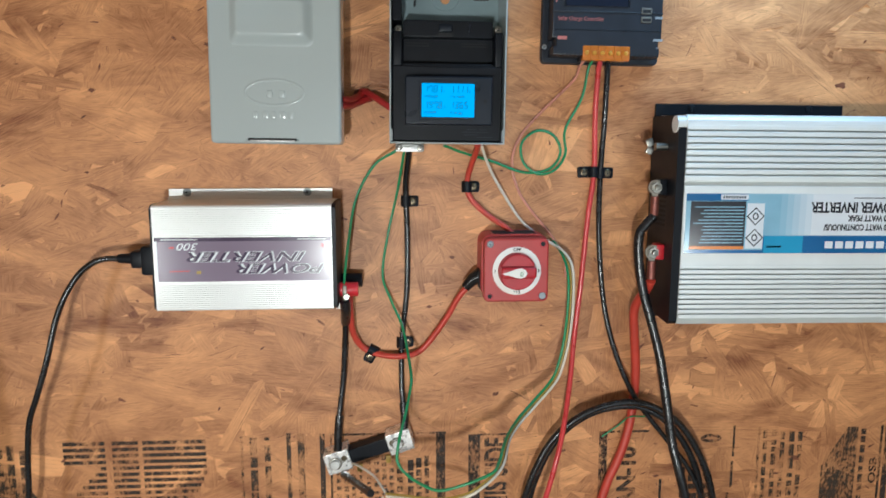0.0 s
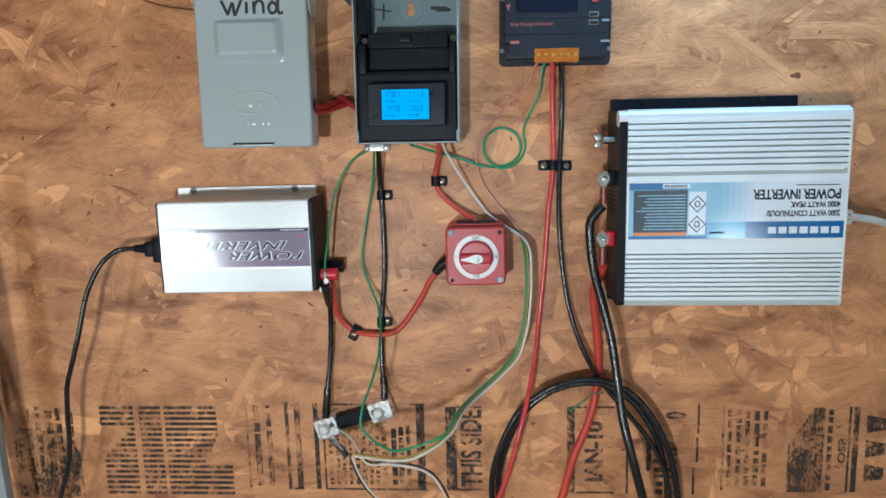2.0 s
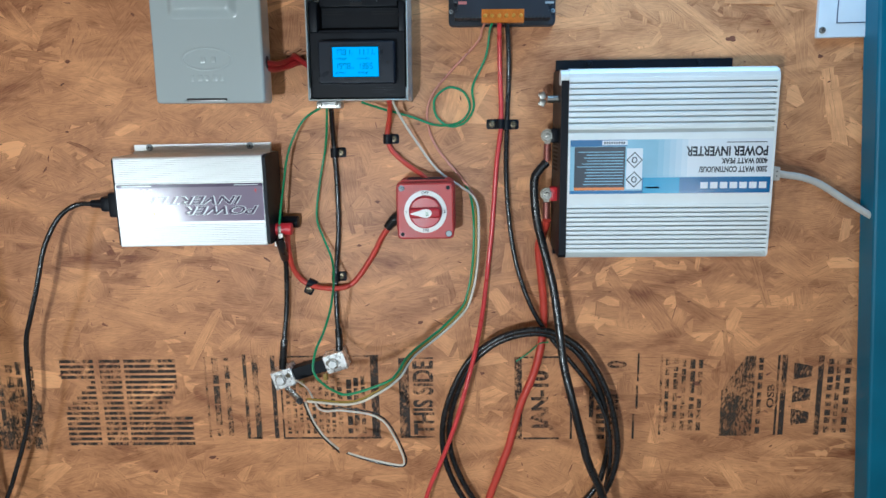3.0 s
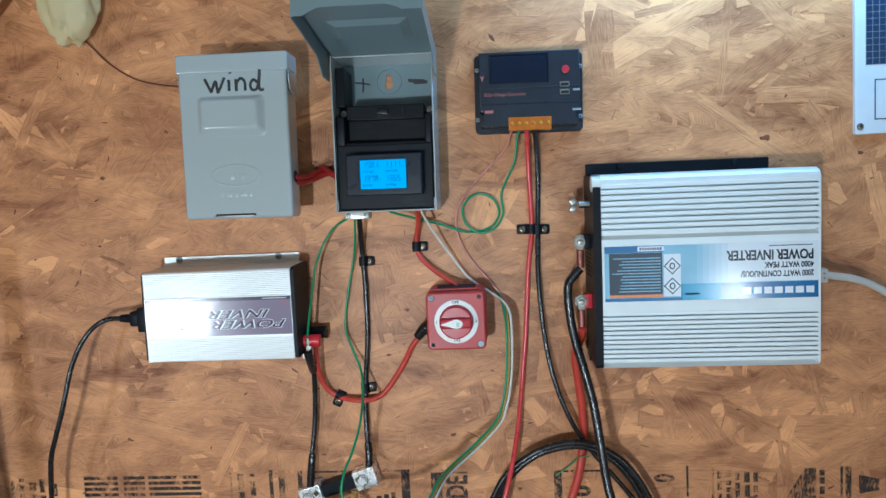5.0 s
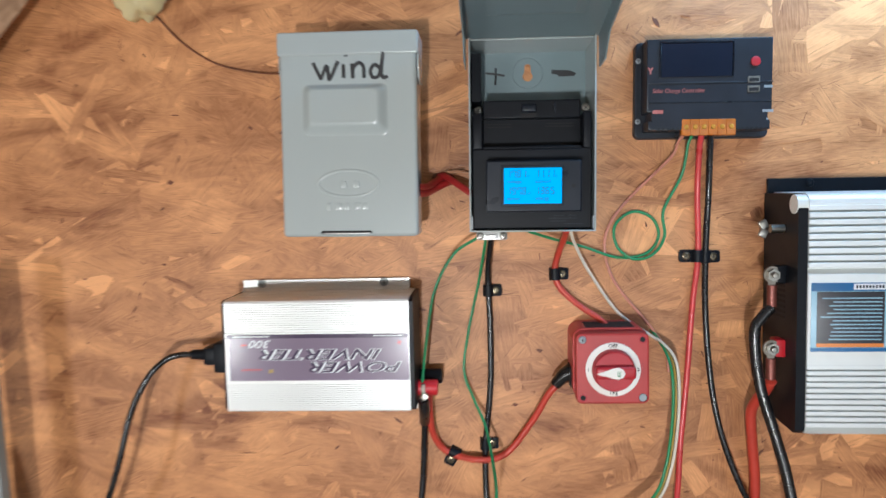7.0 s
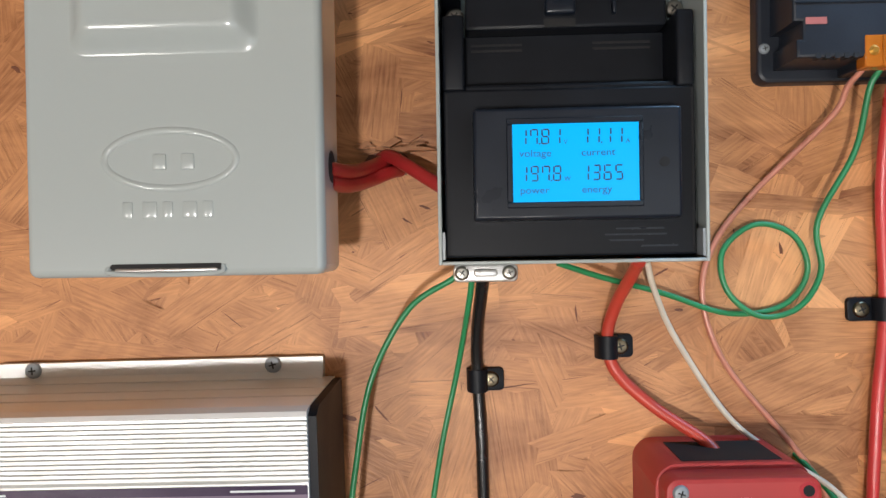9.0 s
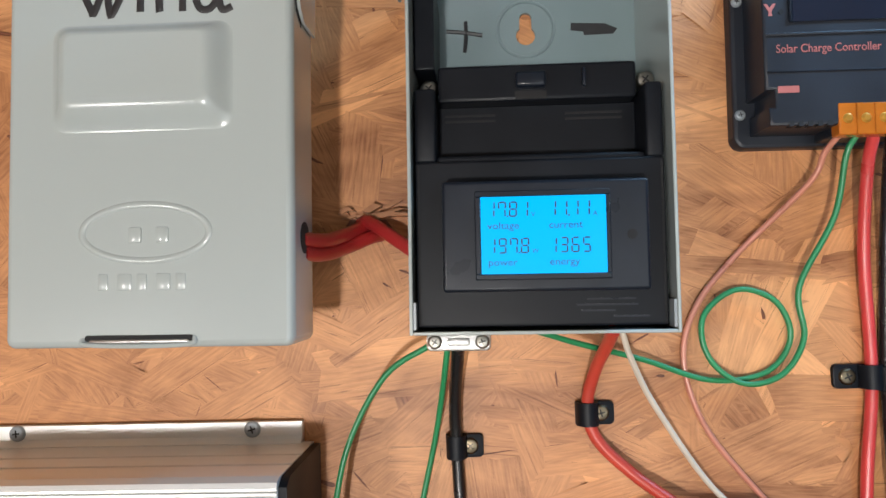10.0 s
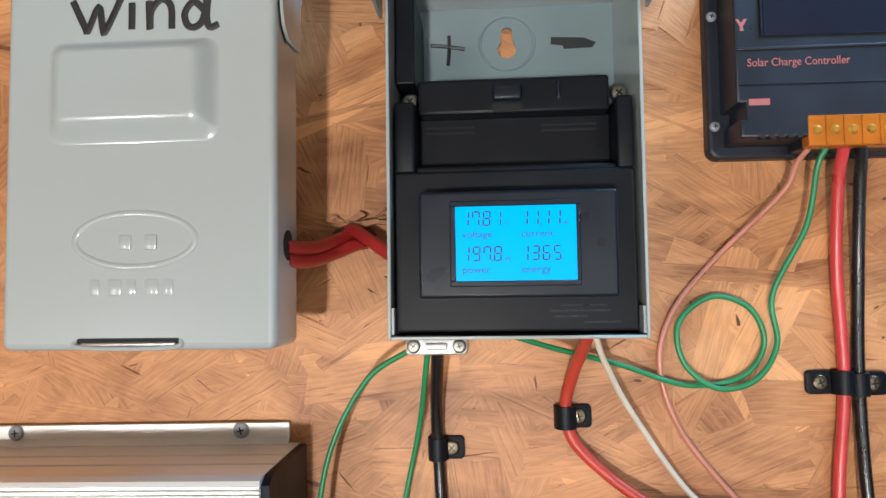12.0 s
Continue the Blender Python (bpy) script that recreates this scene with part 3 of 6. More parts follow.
part("fine_print", bars(print_lines(-0.046, -0.016, 1.188, 1.275, 3, (0.006, 0.016))), INK, framed, "worn bold print", smooth=False)
side = bars([(0.027, 0.041, 1.181, 1.298), (0.041, 0.075, 1.2965, 1.2985), (0.041, 0.075, 1.181, 1.183)])
merge(side, bm_text("THIS SIDE", 0.0735, INKD, 1.186, 0.0385, spin=-90, wide=0.108, bold=0.0011))
stamp("this_side_stamp", side, "black stencilled words THIS SIDE beside a solid bar")
jan = bars([(0.186, 0.196, 1.178, 1.298), (0.198, 0.247, 1.296, 1.2985), (0.198, 0.247, 1.178, 1.1805), (0.262, 0.265, 1.178, 1.235), (0.288, 0.294, 1.21, 1.25)] + print_lines(0.298, 0.335, 1.178, 1.25, 2, (0.004, 0.009)))
merge(jan, bm_text("JAN-10", 0.2310, INKD, 1.194, 0.031, spin=-90, wide=0.087, bold=0.0012))
merge(jan, bm_text("0", 0.336, INKD, 1.281, 0.034, spin=-90, stretch=0.62, bold=0.0012))
merge(jan, bars([(0.352, 0.3545, 1.262, 1.302), (0.351, 0.354, 1.222, 1.256), (0.347, 0.350, 1.178, 1.215)]))
stamp("date_stamp", jan, "black stencilled date print broken by wear")
apa = [(0.383, 0.386, 1.184, 1.299)] + print_lines(0.39, 0.445, 1.19, 1.295, 5, (0.004, 0.016))
bar_stamp("faded_mill_stamp", apa, "faded block of unreadable print on the board", INK_FAINT)
tri = bm_plate([(0.466, 1.182), (0.509, 1.182), (0.510, 1.297), (0.497, 1.297), (0.466, 1.247)], INKD - 0.0002, INKD)
stamp("arrow_stamp", tri, "worn black arrow-shaped block printed on the board", INK_FAINT)
words = bars(print_lines(0.514, 0.527, 1.185, 1.296, 1, (0.007, 0.011)) + [(0.539, 0.542, 1.183, 1.298), (0.545, 0.552, 1.183, 1.298)])
for k in range(3):
    z = 1.197 + k * 0.033
    merge(words, bm_plate([(0.561, z), (0.585, z + 0.004), (0.585, z + 0.019), (0.561, z + 0.024)], INKD - 0.0002, INKD))
bars([(0.593, 0.600, 1.183, 1.297)] + print_lines(0.606, 0.64, 1.186, 1.292, 3, (0.006, 0.012)), words)
merge(words, bm_text("OSB", 0.5365, INKD, 1.222, 0.013, spin=-90, wide=0.034, bold=0.0003))
stamp("grade_stamp", words, "black stencilled grade mark with three broad shapes")

# ---------- fixings ----------


def screw(parent, x, d, z, r=0.0042, mat=None, name="screw", up=0.0016):
    b = bm_cyl((x, d, z), OUT, r, up, 18, r * 0.86, up * 0.45)
    s = part(name, b, mat or STEEL, parent)
    c = bm_box(x - r * 0.46, x + r * 0.46, d + up - 0.0004, d + up + 0.00015, z - r * 0.085, z + r * 0.085)
    bm_box(x - r * 0.085, x + r * 0.085, d + up - 0.0004, d + up + 0.00012, z - r * 0.46, z + r * 0.46, bm=c)
    part("cross_slot", turn_about(c, x, d, z, 25 + 170 * math.sin(x * 311 + z * 97)), SLOT, s)
    return s


def cable_clip(x, z, cable, turn, r, label="black nylon cable clip screwed to the board", d=0.0):
    """A P-clip: a strap over the cable and a flat foot with a screw. x, z is the screw; cable is its way to the cable's centre."""
    root = thing("cable_clip", x, 0, z, label, "cable clip", "cable clips")
    foot = bm_plate(rounded(x - 0.007, x + cable, z - 0.0062, z + 0.0062, 0.0025), 0.0006, 0.0032, 0.0006) if cable > 0 else bm_plate(rounded(x + cable, x + 0.007, z - 0.0062, z + 0.0062, 0.0025), 0.0006, 0.0032, 0.0006)
    part("foot", turn_about(foot, x, 0, z, turn), BLACKP, root)
    arch = bmesh.new()
    n = 10
    prof = [(x + cable + (r + 0.0016) * math.cos(math.pi * k / n), 0.0008 + (r * 2 + 0.0012) * math.sin(math.pi * k / n) ** 0.7) for k in range(n + 1)]
    inner = [(x + cable + r * 0.9 * math.cos(math.pi * k / n), 0.0004 + r * 1.9 * math.sin(math.pi * k / n) ** 0.7) for k in range(n + 1)]
    ring = prof + inner[::-1]
    lo = [arch.verts.new((a, -b, z - 0.006)) for a, b in ring]
    hi = [arch.verts.new((a, -b, z + 0.006)) for a, b in ring]
    m = len(ring)
    for k in range(m):
        arch.faces.new((lo[k], lo[(k + 1) % m], hi[(k + 1) % m], hi[k]))
    for k in range(n):
        arch.faces.new((lo[k], lo[k + 1], lo[m - 2 - k], lo[m - 1 - k]))
        arch.faces.new((hi[k + 1], hi[k], hi[m - 1 - k], hi[m - 2 - k]))
    bmesh.ops.recalc_face_normals(arch, faces=arch.faces[:])
    part("strap", turn_about(arch, x, 0, z, turn), BLACKP, root)
    screw(root, x, 0.003, z, 0.0045, BRASS)
    return root


def wire(name, points, r, mat, label, category="cable", sides=10):
    return solo(name, bm_tube(points, r, sides=sides), mat, label, category, "cables on the board")


# ---------- closed grey box with a word in marker ----------
gx0, gx1, gz0, gz1 = -0.235, -0.107, 1.641, 1.830
box = thing("disconnect_box", -0.171, 0, gz0, "closed grey enamelled metal disconnect box with wind written on it", "electrical box")
part("body", bm_box(gx0 + 0.012, gx1 - 0.0175, 0.0005, 0.058, gz0 + 0.004, gz1 - 0.004, 0.002), GRAY, box)


def lid_shell(x0, x1, d0, d1, z0, z1, r):
    b = bm_plate(rounded(x0, x1, z0, z1, r + 0.0008, 4), d0, d1)
    rim = [e for e in b.edges if all(abs(v.co.y + d1) < 1e-6 for v in e.verts)]
    bmesh.ops.bevel(b, geom=rim, offset=r, segments=4, affect="EDGES", profile=0.5)
    return b


cover = part("cover", lid_shell(gx0, gx1, 0.054, 0.085, gz0, gz1 - 0.001, 0.0032), GRAY, box)
part("hood", lid_shell(gx0 - 0.0018, gx1 + 0.0018, 0.050, 0.0862, 1.8085, gz1, 0.0018), GRAY, cover)
fr = bmesh.new()
rings = []
for k in range(10):
    t = k / 9
    rise = 0.0848 + 0.0070 * t * t * (3 - 2 * t)
    mixed = [a + (b - a) * t for a, b in zip((-0.2150, -0.1320, 1.7335, 1.7830, 0.0070), (-0.2045, -0.1440, 1.7465, 1.7755, 0.0035))]
    rings.append([fr.verts.new((x, -rise, z)) for x, z in rounded(*mixed)])
for r0, r1 in zip(rings, rings[1:]):
    for k in range(len(r0)):
        fr.faces.new((r0[k], r0[(k + 1) % len(r0)], r1[(k + 1) % len(r0)], r1[k]))
fr.faces.new(rings[-1])
bmesh.ops.recalc_face_normals(fr, faces=fr.faces[:])
part("raised_panel", fr, GRAY, cover)
part("embossed_oval", bm_ring(-0.172, 1.6905, 0.0833, 0.0282, 0.0122, 0.0024, 48, 12), GRAY, cover)
for x in (-0.1795, -0.1675):
    part("embossed_mark", bm_box(x, x + 0.006, 0.0835, 0.0857, 1.686, 1.693, 0.0009), GRAY, cover, "plain raised shape")
for k in range(5):
    x = -0.193 + k * 0.0086
    part("embossed_letter", bm_box(x, x + (0.0066 if k % 2 else 0.0048), 0.0835, 0.0855, 1.6655, 1.673, 0.0009), GRAY, cover, "plain raised shape")
for xa, xb, xs_ in ((gx0 - 0.0018, gx0 - 0.0003, gx0 - 0.0003), (gx1 + 0.0003, gx1 + 0.0018, gx1)):
    part("hood_ear", bm_extrude_x([(0.052, 1.8086), (0.0805, 1.8086), (0.0805, 1.7975), (0.0775, 1.7895), (0.071, 1.7850), (0.052, 1.7850)], xa, xb), GRAY, cover)
    # dark strip laid along the ear's edge as the shade of its gap
    part("hood_gap_shade", bm_extrude_x([(0.0805, 1.8086), (0.0826, 1.8086), (0.0826, 1.7970), (0.0792, 1.7880), (0.0715, 1.7828), (0.0710, 1.7848), (0.0776, 1.7893), (0.0806, 1.7973)], xs_, xs_ + 0.0003), SLOT, cover)
part("latch_slot", bm_plate(rounded(-0.1985, -0.1505, 1.6440, 1.6466, 0.0012, 4), 0.0835, 0.0852), SLOT, cover)
part("latch_tongue", bm_box(-0.1965, -0.1525, 0.0838, 0.0858, 1.6431, 1.6447, 0.0006), CAST, cover, "bare steel latch tongue")
part("latch_lip", bm_tube([(-0.1995, 0.0846, 1.6452), (-0.1975, 0.0857, 1.6427), (-0.1740, 0.0860, 1.6420), (-0.1520, 0.0857, 1.6427), (-0.1500, 0.0846, 1.6458)], 0.0011, 6, 8), GRAY, cover)
part("side_hole", bm_cyl((gx1 - 0.0002, 0.0672, 1.688), (1, 0, 0), 0.0072, 0.0004, 20), SLOT, cover)
ink = bmesh.new()
for stroke in (
    [(0.0, 0.0155), (0.006, 0.003), (0.0075, 0.0012), (0.0125, 0.0125), (0.0145, 0.0022), (0.016, 0.0008), (0.0235, 0.0165)],
    [(0.0285, 0.0135), (0.0285, 0.001)],
    [(0.0305, 0.0215), (0.0308, 0.0205)],
    [(0.0365, 0.014), (0.0372, 0.0005), (0.0376, 0.009), (0.0425, 0.0145), (0.047, 0.011), (0.0475, 0.0005)],
    [(0.0625, 0.009), (0.0575, 0.0125), (0.0535, 0.007), (0.056, 0.001), (0.062, 0.004), (0.0655, 0.0235)],
    [(0.0652, 0.021), (0.0638, 0.006), (0.0655, 0.0005), (0.0695, 0.0018)],
):
    pts = [(-0.203 + a, 0.0862 if 1.7865 + b > 1.8085 else 0.0851, 1.7865 + b) for a, b in stroke]
    t = bm_tube(pts, 0.0017, 5, 8)
    for v in t.verts:
        v.co.y = -0.0864 + 0.25 * (v.co.y + 0.0857) if v.co.z > 1.8075 else -0.0851 + 0.2 * (v.co.y + 0.0851)
    merge(ink, t)
part("handwriting", ink, MARKER, cover, "the word wind in black marker")

# ---------- open meter box ----------
bx0, bx1, bz0, bz1, bd = -0.0605, 0.058, 1.641, 1.823, 0.068
mbox = thing("meter_box", -0.001, 0, bz0, "open grey metal box with a lit power meter in it", "electrical box")
for wx0, wx1, wd, wz0, wz1 in ((bx0, bx0 + 0.0016, bd, bz0, bz1), (bx1 - 0.0016, bx1, bd, bz0, bz1), (bx0 + 0.0016, bx1 - 0.0016, bd, bz0, bz0 + 0.0016), (bx0 + 0.0016, bx1 - 0.0016, 0.060, bz1 - 0.0016, bz1)):
    part("shell_side", bm_box(wx0, wx1, 0.0005, wd, wz0, wz1, 0.0004, 1), GRAY, mbox)
# back plate with a keyhole cut through
hole = [(-0.002 + 0.0052 * math.sin(radians(a)), 1.7975 - 0.0052 * math.cos(radians(a))) for a in range(-140, 141, 20)]
hole = hole[:1] + hole[1:] + [(-0.002 + 0.0032 * math.cos(radians(a)), 1.8075 + 0.0026 * math.sin(radians(a))) for a in range(0, 181, 30)]
bp = bmesh.new()
for loop in (hole, [(bx0 + 0.0016, bz0 + 0.002), (bx1 - 0.0016, bz0 + 0.002), (bx1 - 0.0016, bz1 - 0.0016), (bx0 + 0.0016, bz1 - 0.0016)]):
    vs = [bp.verts.new((x, -0.0035, z)) for x, z in loop]
    for k in range(len(vs)):
        bp.edges.new((vs[k], vs[(k + 1) % len(vs)]))
bmesh.ops.triangle_fill(bp, use_beauty=True, use_dissolve=False, edges=bp.edges[:], normal=(0, -1, 0))
ext = bmesh.ops.extrude_face_region(bp, geom=bp.faces[:])
for v in ext["geom"]:
    if isinstance(v, bmesh.types.BMVert):
        v.co.y = -0.0012
bmesh.ops.recalc_face_normals(bp, faces=bp.faces[:])
back = part("back_plate", bp, GRAY_SHADED, mbox, smooth=False)
part("keyhole_boss", bm_ring(-0.002, 1.801, 0.0036, 0.0152, 0.0152, 0.0009, 48), GRAY_SHADED, back)
pm = bmesh.new()
for a, b in (((-0.045, 1.8015), (-0.0255, 1.7985)), ((-0.0345, 1.8065), (-0.0352, 1.7895))):
    merge(pm, bm_tube([(a[0], 0.0036, a[1]), ((a[0] + b[0]) / 2 + 0.0004, 0.0036, (a[1] + b[1]) / 2 + 0.0003), (b[0], 0.0036, b[1])], 0.0011, 4, 6))
part("plus_sign", pm, MARKER, back, "plus sign in black marker")
pm = bmesh.new()
merge(pm, bm_plate([(0.0225, 1.8035), (0.0405, 1.8025), (0.0472, 1.7995), (0.045, 1.7968), (0.0295, 1.7965), (0.0288, 1.7985), (0.0222, 1.7995)], 0.0035, 0.0039))
part("minus_sign", pm, MARKER, back, "minus sign in black marker")
# black insulating front
df = part("dead_front", bm_box(bx0 + 0.003, bx1 - 0.0035, 0.035, 0.0615, bz0 + 0.003, 1.7195, 0.0012), BLACKP, mbox, "black moulded plastic insulating front")
for xa, xb in ((bx0 + 0.003, -0.0478), (0.0468, bx1 - 0.0035)):
    part("side_cheek", bm_box(xa, xb, 0.02, 0.0615, 1.7192, 1.7535, 0.0014, 3), BLACKP, df)
part("recess_back", bm_box(-0.0478, 0.0468, 0.02, 0.041, 1.719, 1.7495, 0.0006), BLACKP, df)
part("recess_lip", bm_box(-0.0478, 0.0468, 0.03, 0.0585, 1.7155, 1.7225, 0.0015), BLACKP, df)
pull = part("pullout_block", bm_box(-0.047, 0.0455, 0.012, 0.052, 1.7492, 1.7665, 0.0016), BLACKP, mbox, "black fuse pullout block")
part("pull_tab", bm_box(-0.0105, 0.0035, 0.050, 0.0562, 1.7545, 1.762, 0.0015, 3), METERP, pull)
part("tab_recess", bm_box(-0.0108, 0.0038, 0.0515, 0.0522, 1.7498, 1.7535), SLOT, pull)
part("tab_guide", bm_box(0.0203, 0.0219, 0.0515, 0.0552, 1.7545, 1.7630, 0.0006, 2), METERP, pull)
for xa, xb in ((-0.0445, -0.020), (0.0135, 0.0405)):
    for z in (1.7445, 1.7418):
        part("slot", bm_box(xa, xb, 0.0405, 0.0413, z, z + 0.0011), SLOT, df)
part("insulating_strip", bm_box(bx0 + 0.002, -0.0488, 0.004, 0.05, 1.766, 1.812, 0.0008), BLACKP, mbox, "black insulating strip")
for x, z in ((-0.052, 1.7585), (0.0515, 1.7595)):
    screw(mbox, x, 0.042, z, 0.0045, STEEL, up=0.0022)
part("ground_tab", bm_box(bx0 + 0.0018, bx0 + 0.003, 0.055, 0.0675, 1.6435, 1.6555), GALV, mbox, "bare metal tab")
part("ground_tab", bm_box(bx1 - 0.003, bx1 - 0.0018, 0.055, 0.0675, 1.6435, 1.6555), GALV, mbox, "bare metal tab")
for k, (xa, xb) in enumerate(((0.019, 0.040), (0.014, 0.041), (0.016, 0.031), (0.030, 0.046))):
    part("moulded_print", bm_box(xa, xb, 0.0612, 0.0617, 1.6556 - k * 0.0026, 1.6564 - k * 0.0026), METERP, df, smooth=False)
part("side_groove", bm_box(-0.0566, -0.0557, 0.0612, 0.0617, 1.645, 1.718), SLOT, df)
part("side_groove", bm_box(0.0527, 0.0536, 0.0612, 0.0617, 1.645, 1.718), SLOT, df)
# hinged lid, thrown open upwards
lid = bmesh.new()
H, F = (0.058, 1.8235), (0.205, 1.8475)
ang = math.atan2(F[1] - H[1], F[0] - H[0])
length = math.hypot(F[0] - H[0], F[1] - H[1])
lx0, lx1, flange = -0.064, 0.0625, 0.019


def lid_pt(x, s, t):
    """A point of the lid: s along it from the hinge, t above its inner face."""
    return (x, -(H[0] + s * math.cos(ang) - t * math.sin(ang)), H[1] + s * math.sin(ang) + t * math.cos(ang))


def slab(bm, x0, x1, s0, s1, t0, t1):
    vs = [bm.verts.new(lid_pt(x, s, t)) for x in (x0, x1) for s in (s0, s1) for t in (t0, t1)]
    for q in ((0, 1, 3, 2), (4, 6, 7, 5), (0, 4, 5, 1), (2, 3, 7, 6), (0, 2, 6, 4), (1, 5, 7, 3)):
        bm.faces.new([vs[i] for i in q])


slab(lid, lx0, lx1, 0, length, 0, 0.0014)
lip = [(lx0 + 0.0002, -0.0001), (lx0 + 0.0002, -0.0165), (lx0 + 0.011, -0.0165), (lx0 + 0.019, -0.0125), (lx0 + 0.027, -0.009), (lx1 - 0.034, -0.009), (lx1 - 0.026, -0.0115), (lx1 - 0.019, -0.015), (lx1 - 0.0002, -0.015), (lx1 - 0.0002, -0.0001)]
vs = [lid.verts.new(lid_pt(x, s, t)) for s in (length - 0.0015, length) for x, t in lip]
m = len(lip)
lid.faces.new(vs[:m])
lid.faces.new(vs[m:][::-1])
for k in range(m):
    lid.faces.new((vs[k], vs[m + k], vs[m + (k + 1) % m], vs[(k + 1) % m]))
for x in (lx0, lx1 - 0.0014):
    vs = [lid.verts.new(lid_pt(xx, s, t)) for xx in (x, x + 0.0014) for s, t in ((0.0, -0.002), (0.0, -0.030), (0.03, -0.034), (0.055, -flange), (length - 0.0016, -flange * 0.9), (length - 0.0016, -0.0001), (0.0, -0.0001))]
    m = 7
    lid.faces.new(vs[:m][::-1])
    lid.faces.new(vs[m:])
    for k in range(m):
        lid.faces.new((vs[k], vs[(k + 1) % m], vs[m + (k + 1) % m], vs[m + k]))
bmesh.ops.recalc_face_normals(lid, faces=lid.faces[:])
# the lid's underside wears the darkened enamel, its shade put into the colour
lidp = part("lid", lid, GRAY_SHADED, mbox, "open hinged lid seen from below", smooth=False)
deb = bmesh.new()
vo = [deb.verts.new(lid_pt(x, s, -0.0002)) for x, s in ((-0.044, 0.050), (0.042, 0.050), (0.042, 0.098), (-0.044, 0.098))]
vi = [deb.verts.new(lid_pt(x, s, -0.0034)) for x, s in ((-0.034, 0.058), (0.032, 0.058), (0.032, 0.089), (-0.034, 0.089))]
for k in range(4):
    deb.faces.new((vo[k], vo[(k + 1) % 4], vi[(k + 1) % 4], vi[k]))
deb.faces.new(vi)
bmesh.ops.recalc_face_normals(deb, faces=deb.faces[:])
part("pressed_panel", deb, GRAY_SHADED, lidp)
# panel meter
md = 0.0785
meter = part("power_meter", bm_box(-0.0445, 0.0432, 0.0616, md, 1.6600, 1.7075, 0.0015, 3), METERP, mbox, "black panel meter with a blue lit display")
rim = bmesh.new()
for a in ((-0.0305, 0.0268, 1.7005, 1.7030), (-0.0305, 0.0268, 1.6650, 1.6675), (-0.0305, -0.0280, 1.6675, 1.7005), (0.0250, 0.0268, 1.6675, 1.7005)):
    bm_box(a[0], a[1], md - 0.0005, md + 0.0009, a[2], a[3], 0.0004, 1, rim)
part("display_bezel", rim, METERP, meter)
lcd = part("display", bm_box(-0.0280, 0.0250, md - 0.001, md + 0.0003, 1.6675, 1.7005), LCD, meter, "bright blue backlit display")
part("button", bm_cyl((0.0357, md - 0.0002, 1.6835), OUT, 0.0021, 0.0006, 16), SLOT, meter)


def digits(text, x, z, h, d):
    """Seven-bar figures."""
    seg = {"0": "abcdef", "1": "bc", "2": "abged", "3": "abgcd", "5": "afgcd", "6": "afgedc", "7": "abcf", "8": "abcdefg", "9": "abcdfg"}
    b, w, t = bmesh.new(), h * 0.52, h * 0.095
    for c in text:
        if c == ".":
            bm_box(x - w * 0.26, x - w * 0.26 + t, d, d + 0.0001, z, z + t, bm=b)
            continue
        for s in seg[c]:
            r = {"a": (t, w - t, h - t, h), "g": (t, w - t, h / 2 - t / 2, h / 2 + t / 2), "d": (t, w - t, 0, t), "f": (0, t, h / 2 + t * 0.6, h - t * 0.6),
                 "b": (w - t, w, h / 2 + t * 0.6, h - t * 0.6), "e": (0, t, t * 0.6, h / 2 - t * 0.6), "c": (w - t, w, t * 0.6, h / 2 - t * 0.6)}[s]
            bm_box(x + r[0] + r[2] * 0.06, x + r[1] + r[2] * 0.06, d, d + 0.0001, z + r[2], z + r[3], bm=b)
        x += w + h * 0.20
    return b


for figures, word, unit, x, z in (("17.81", "voltage", "V", -0.0255, 1.6918), ("11.11", "current", "A", 0.0005, 1.6918), ("197.8", "power", "W", -0.0255, 1.6762), ("1365", "energy", "", 0.0005, 1.6762)):
    part("reading", digits(figures, x, z, 0.0066, md + 0.0003), LCDINK, lcd, "dark seven-bar figures", smooth=False)
    part("caption", bm_text(word, x + 0.0003, md + 0.0004, z - 0.0051, 0.0042, stretch=1.12), LCDPALE, lcd, "small dim word", smooth=False)
    if unit:
        part("unit", bm_text(unit, x + 0.0190, md + 0.0004, z, 0.0027), LCDPALE, lcd, smooth=False)
# cable clamp below the box
clamp = part("cable_clamp", bm_plate(rounded(-0.0545, -0.0245, 1.6325, 1.6408, 0.0025), 0.034, 0.0525, 0.0012), CAST, mbox, "cast metal cable clamp")
part("clamp_bridge", bm_box(-0.0448, -0.0342, 0.0515, 0.0540, 1.6350, 1.6385, 0.0010), CAST, clamp)
for x in (-0.0505, -0.0285):
    screw(clamp, x, 0.0525, 1.6368, 0.0034, STEEL)

# ---------- solar charge controller ----------
ctl = thing("charge_controller", 0.172, 0, 1.729, "black plastic solar charge controller with an amber terminal strip", "charge controller")
base = rounded(0.1055, 0.2365, 1.7285, 1.8245, 0.006)
part("base_plate", bm_plate(base, 0.0006, 0.0095, 0.0020), CTRL, ctl)
# the raised face steps back round the screw at each side
face = [(0.1135, 1.7345), (0.2285, 1.7345), (0.2285, 1.7435), (0.2255, 1.7435), (0.2255, 1.7520), (0.2300, 1.7520), (0.2300, 1.8215), (0.1120, 1.8215), (0.1120, 1.7520), (0.1165, 1.7520), (0.1165, 1.7435), (0.1135, 1.7435)]
case = part("case", bm_plate(face, 0.0090, 0.0345, 0.0014), CTRL, ctl)
part("face_ridge", bm_box(0.113, 0.2305, 0.034, 0.0352, 1.7785, 1.7800, 0.0005, 2), CTRL, case)
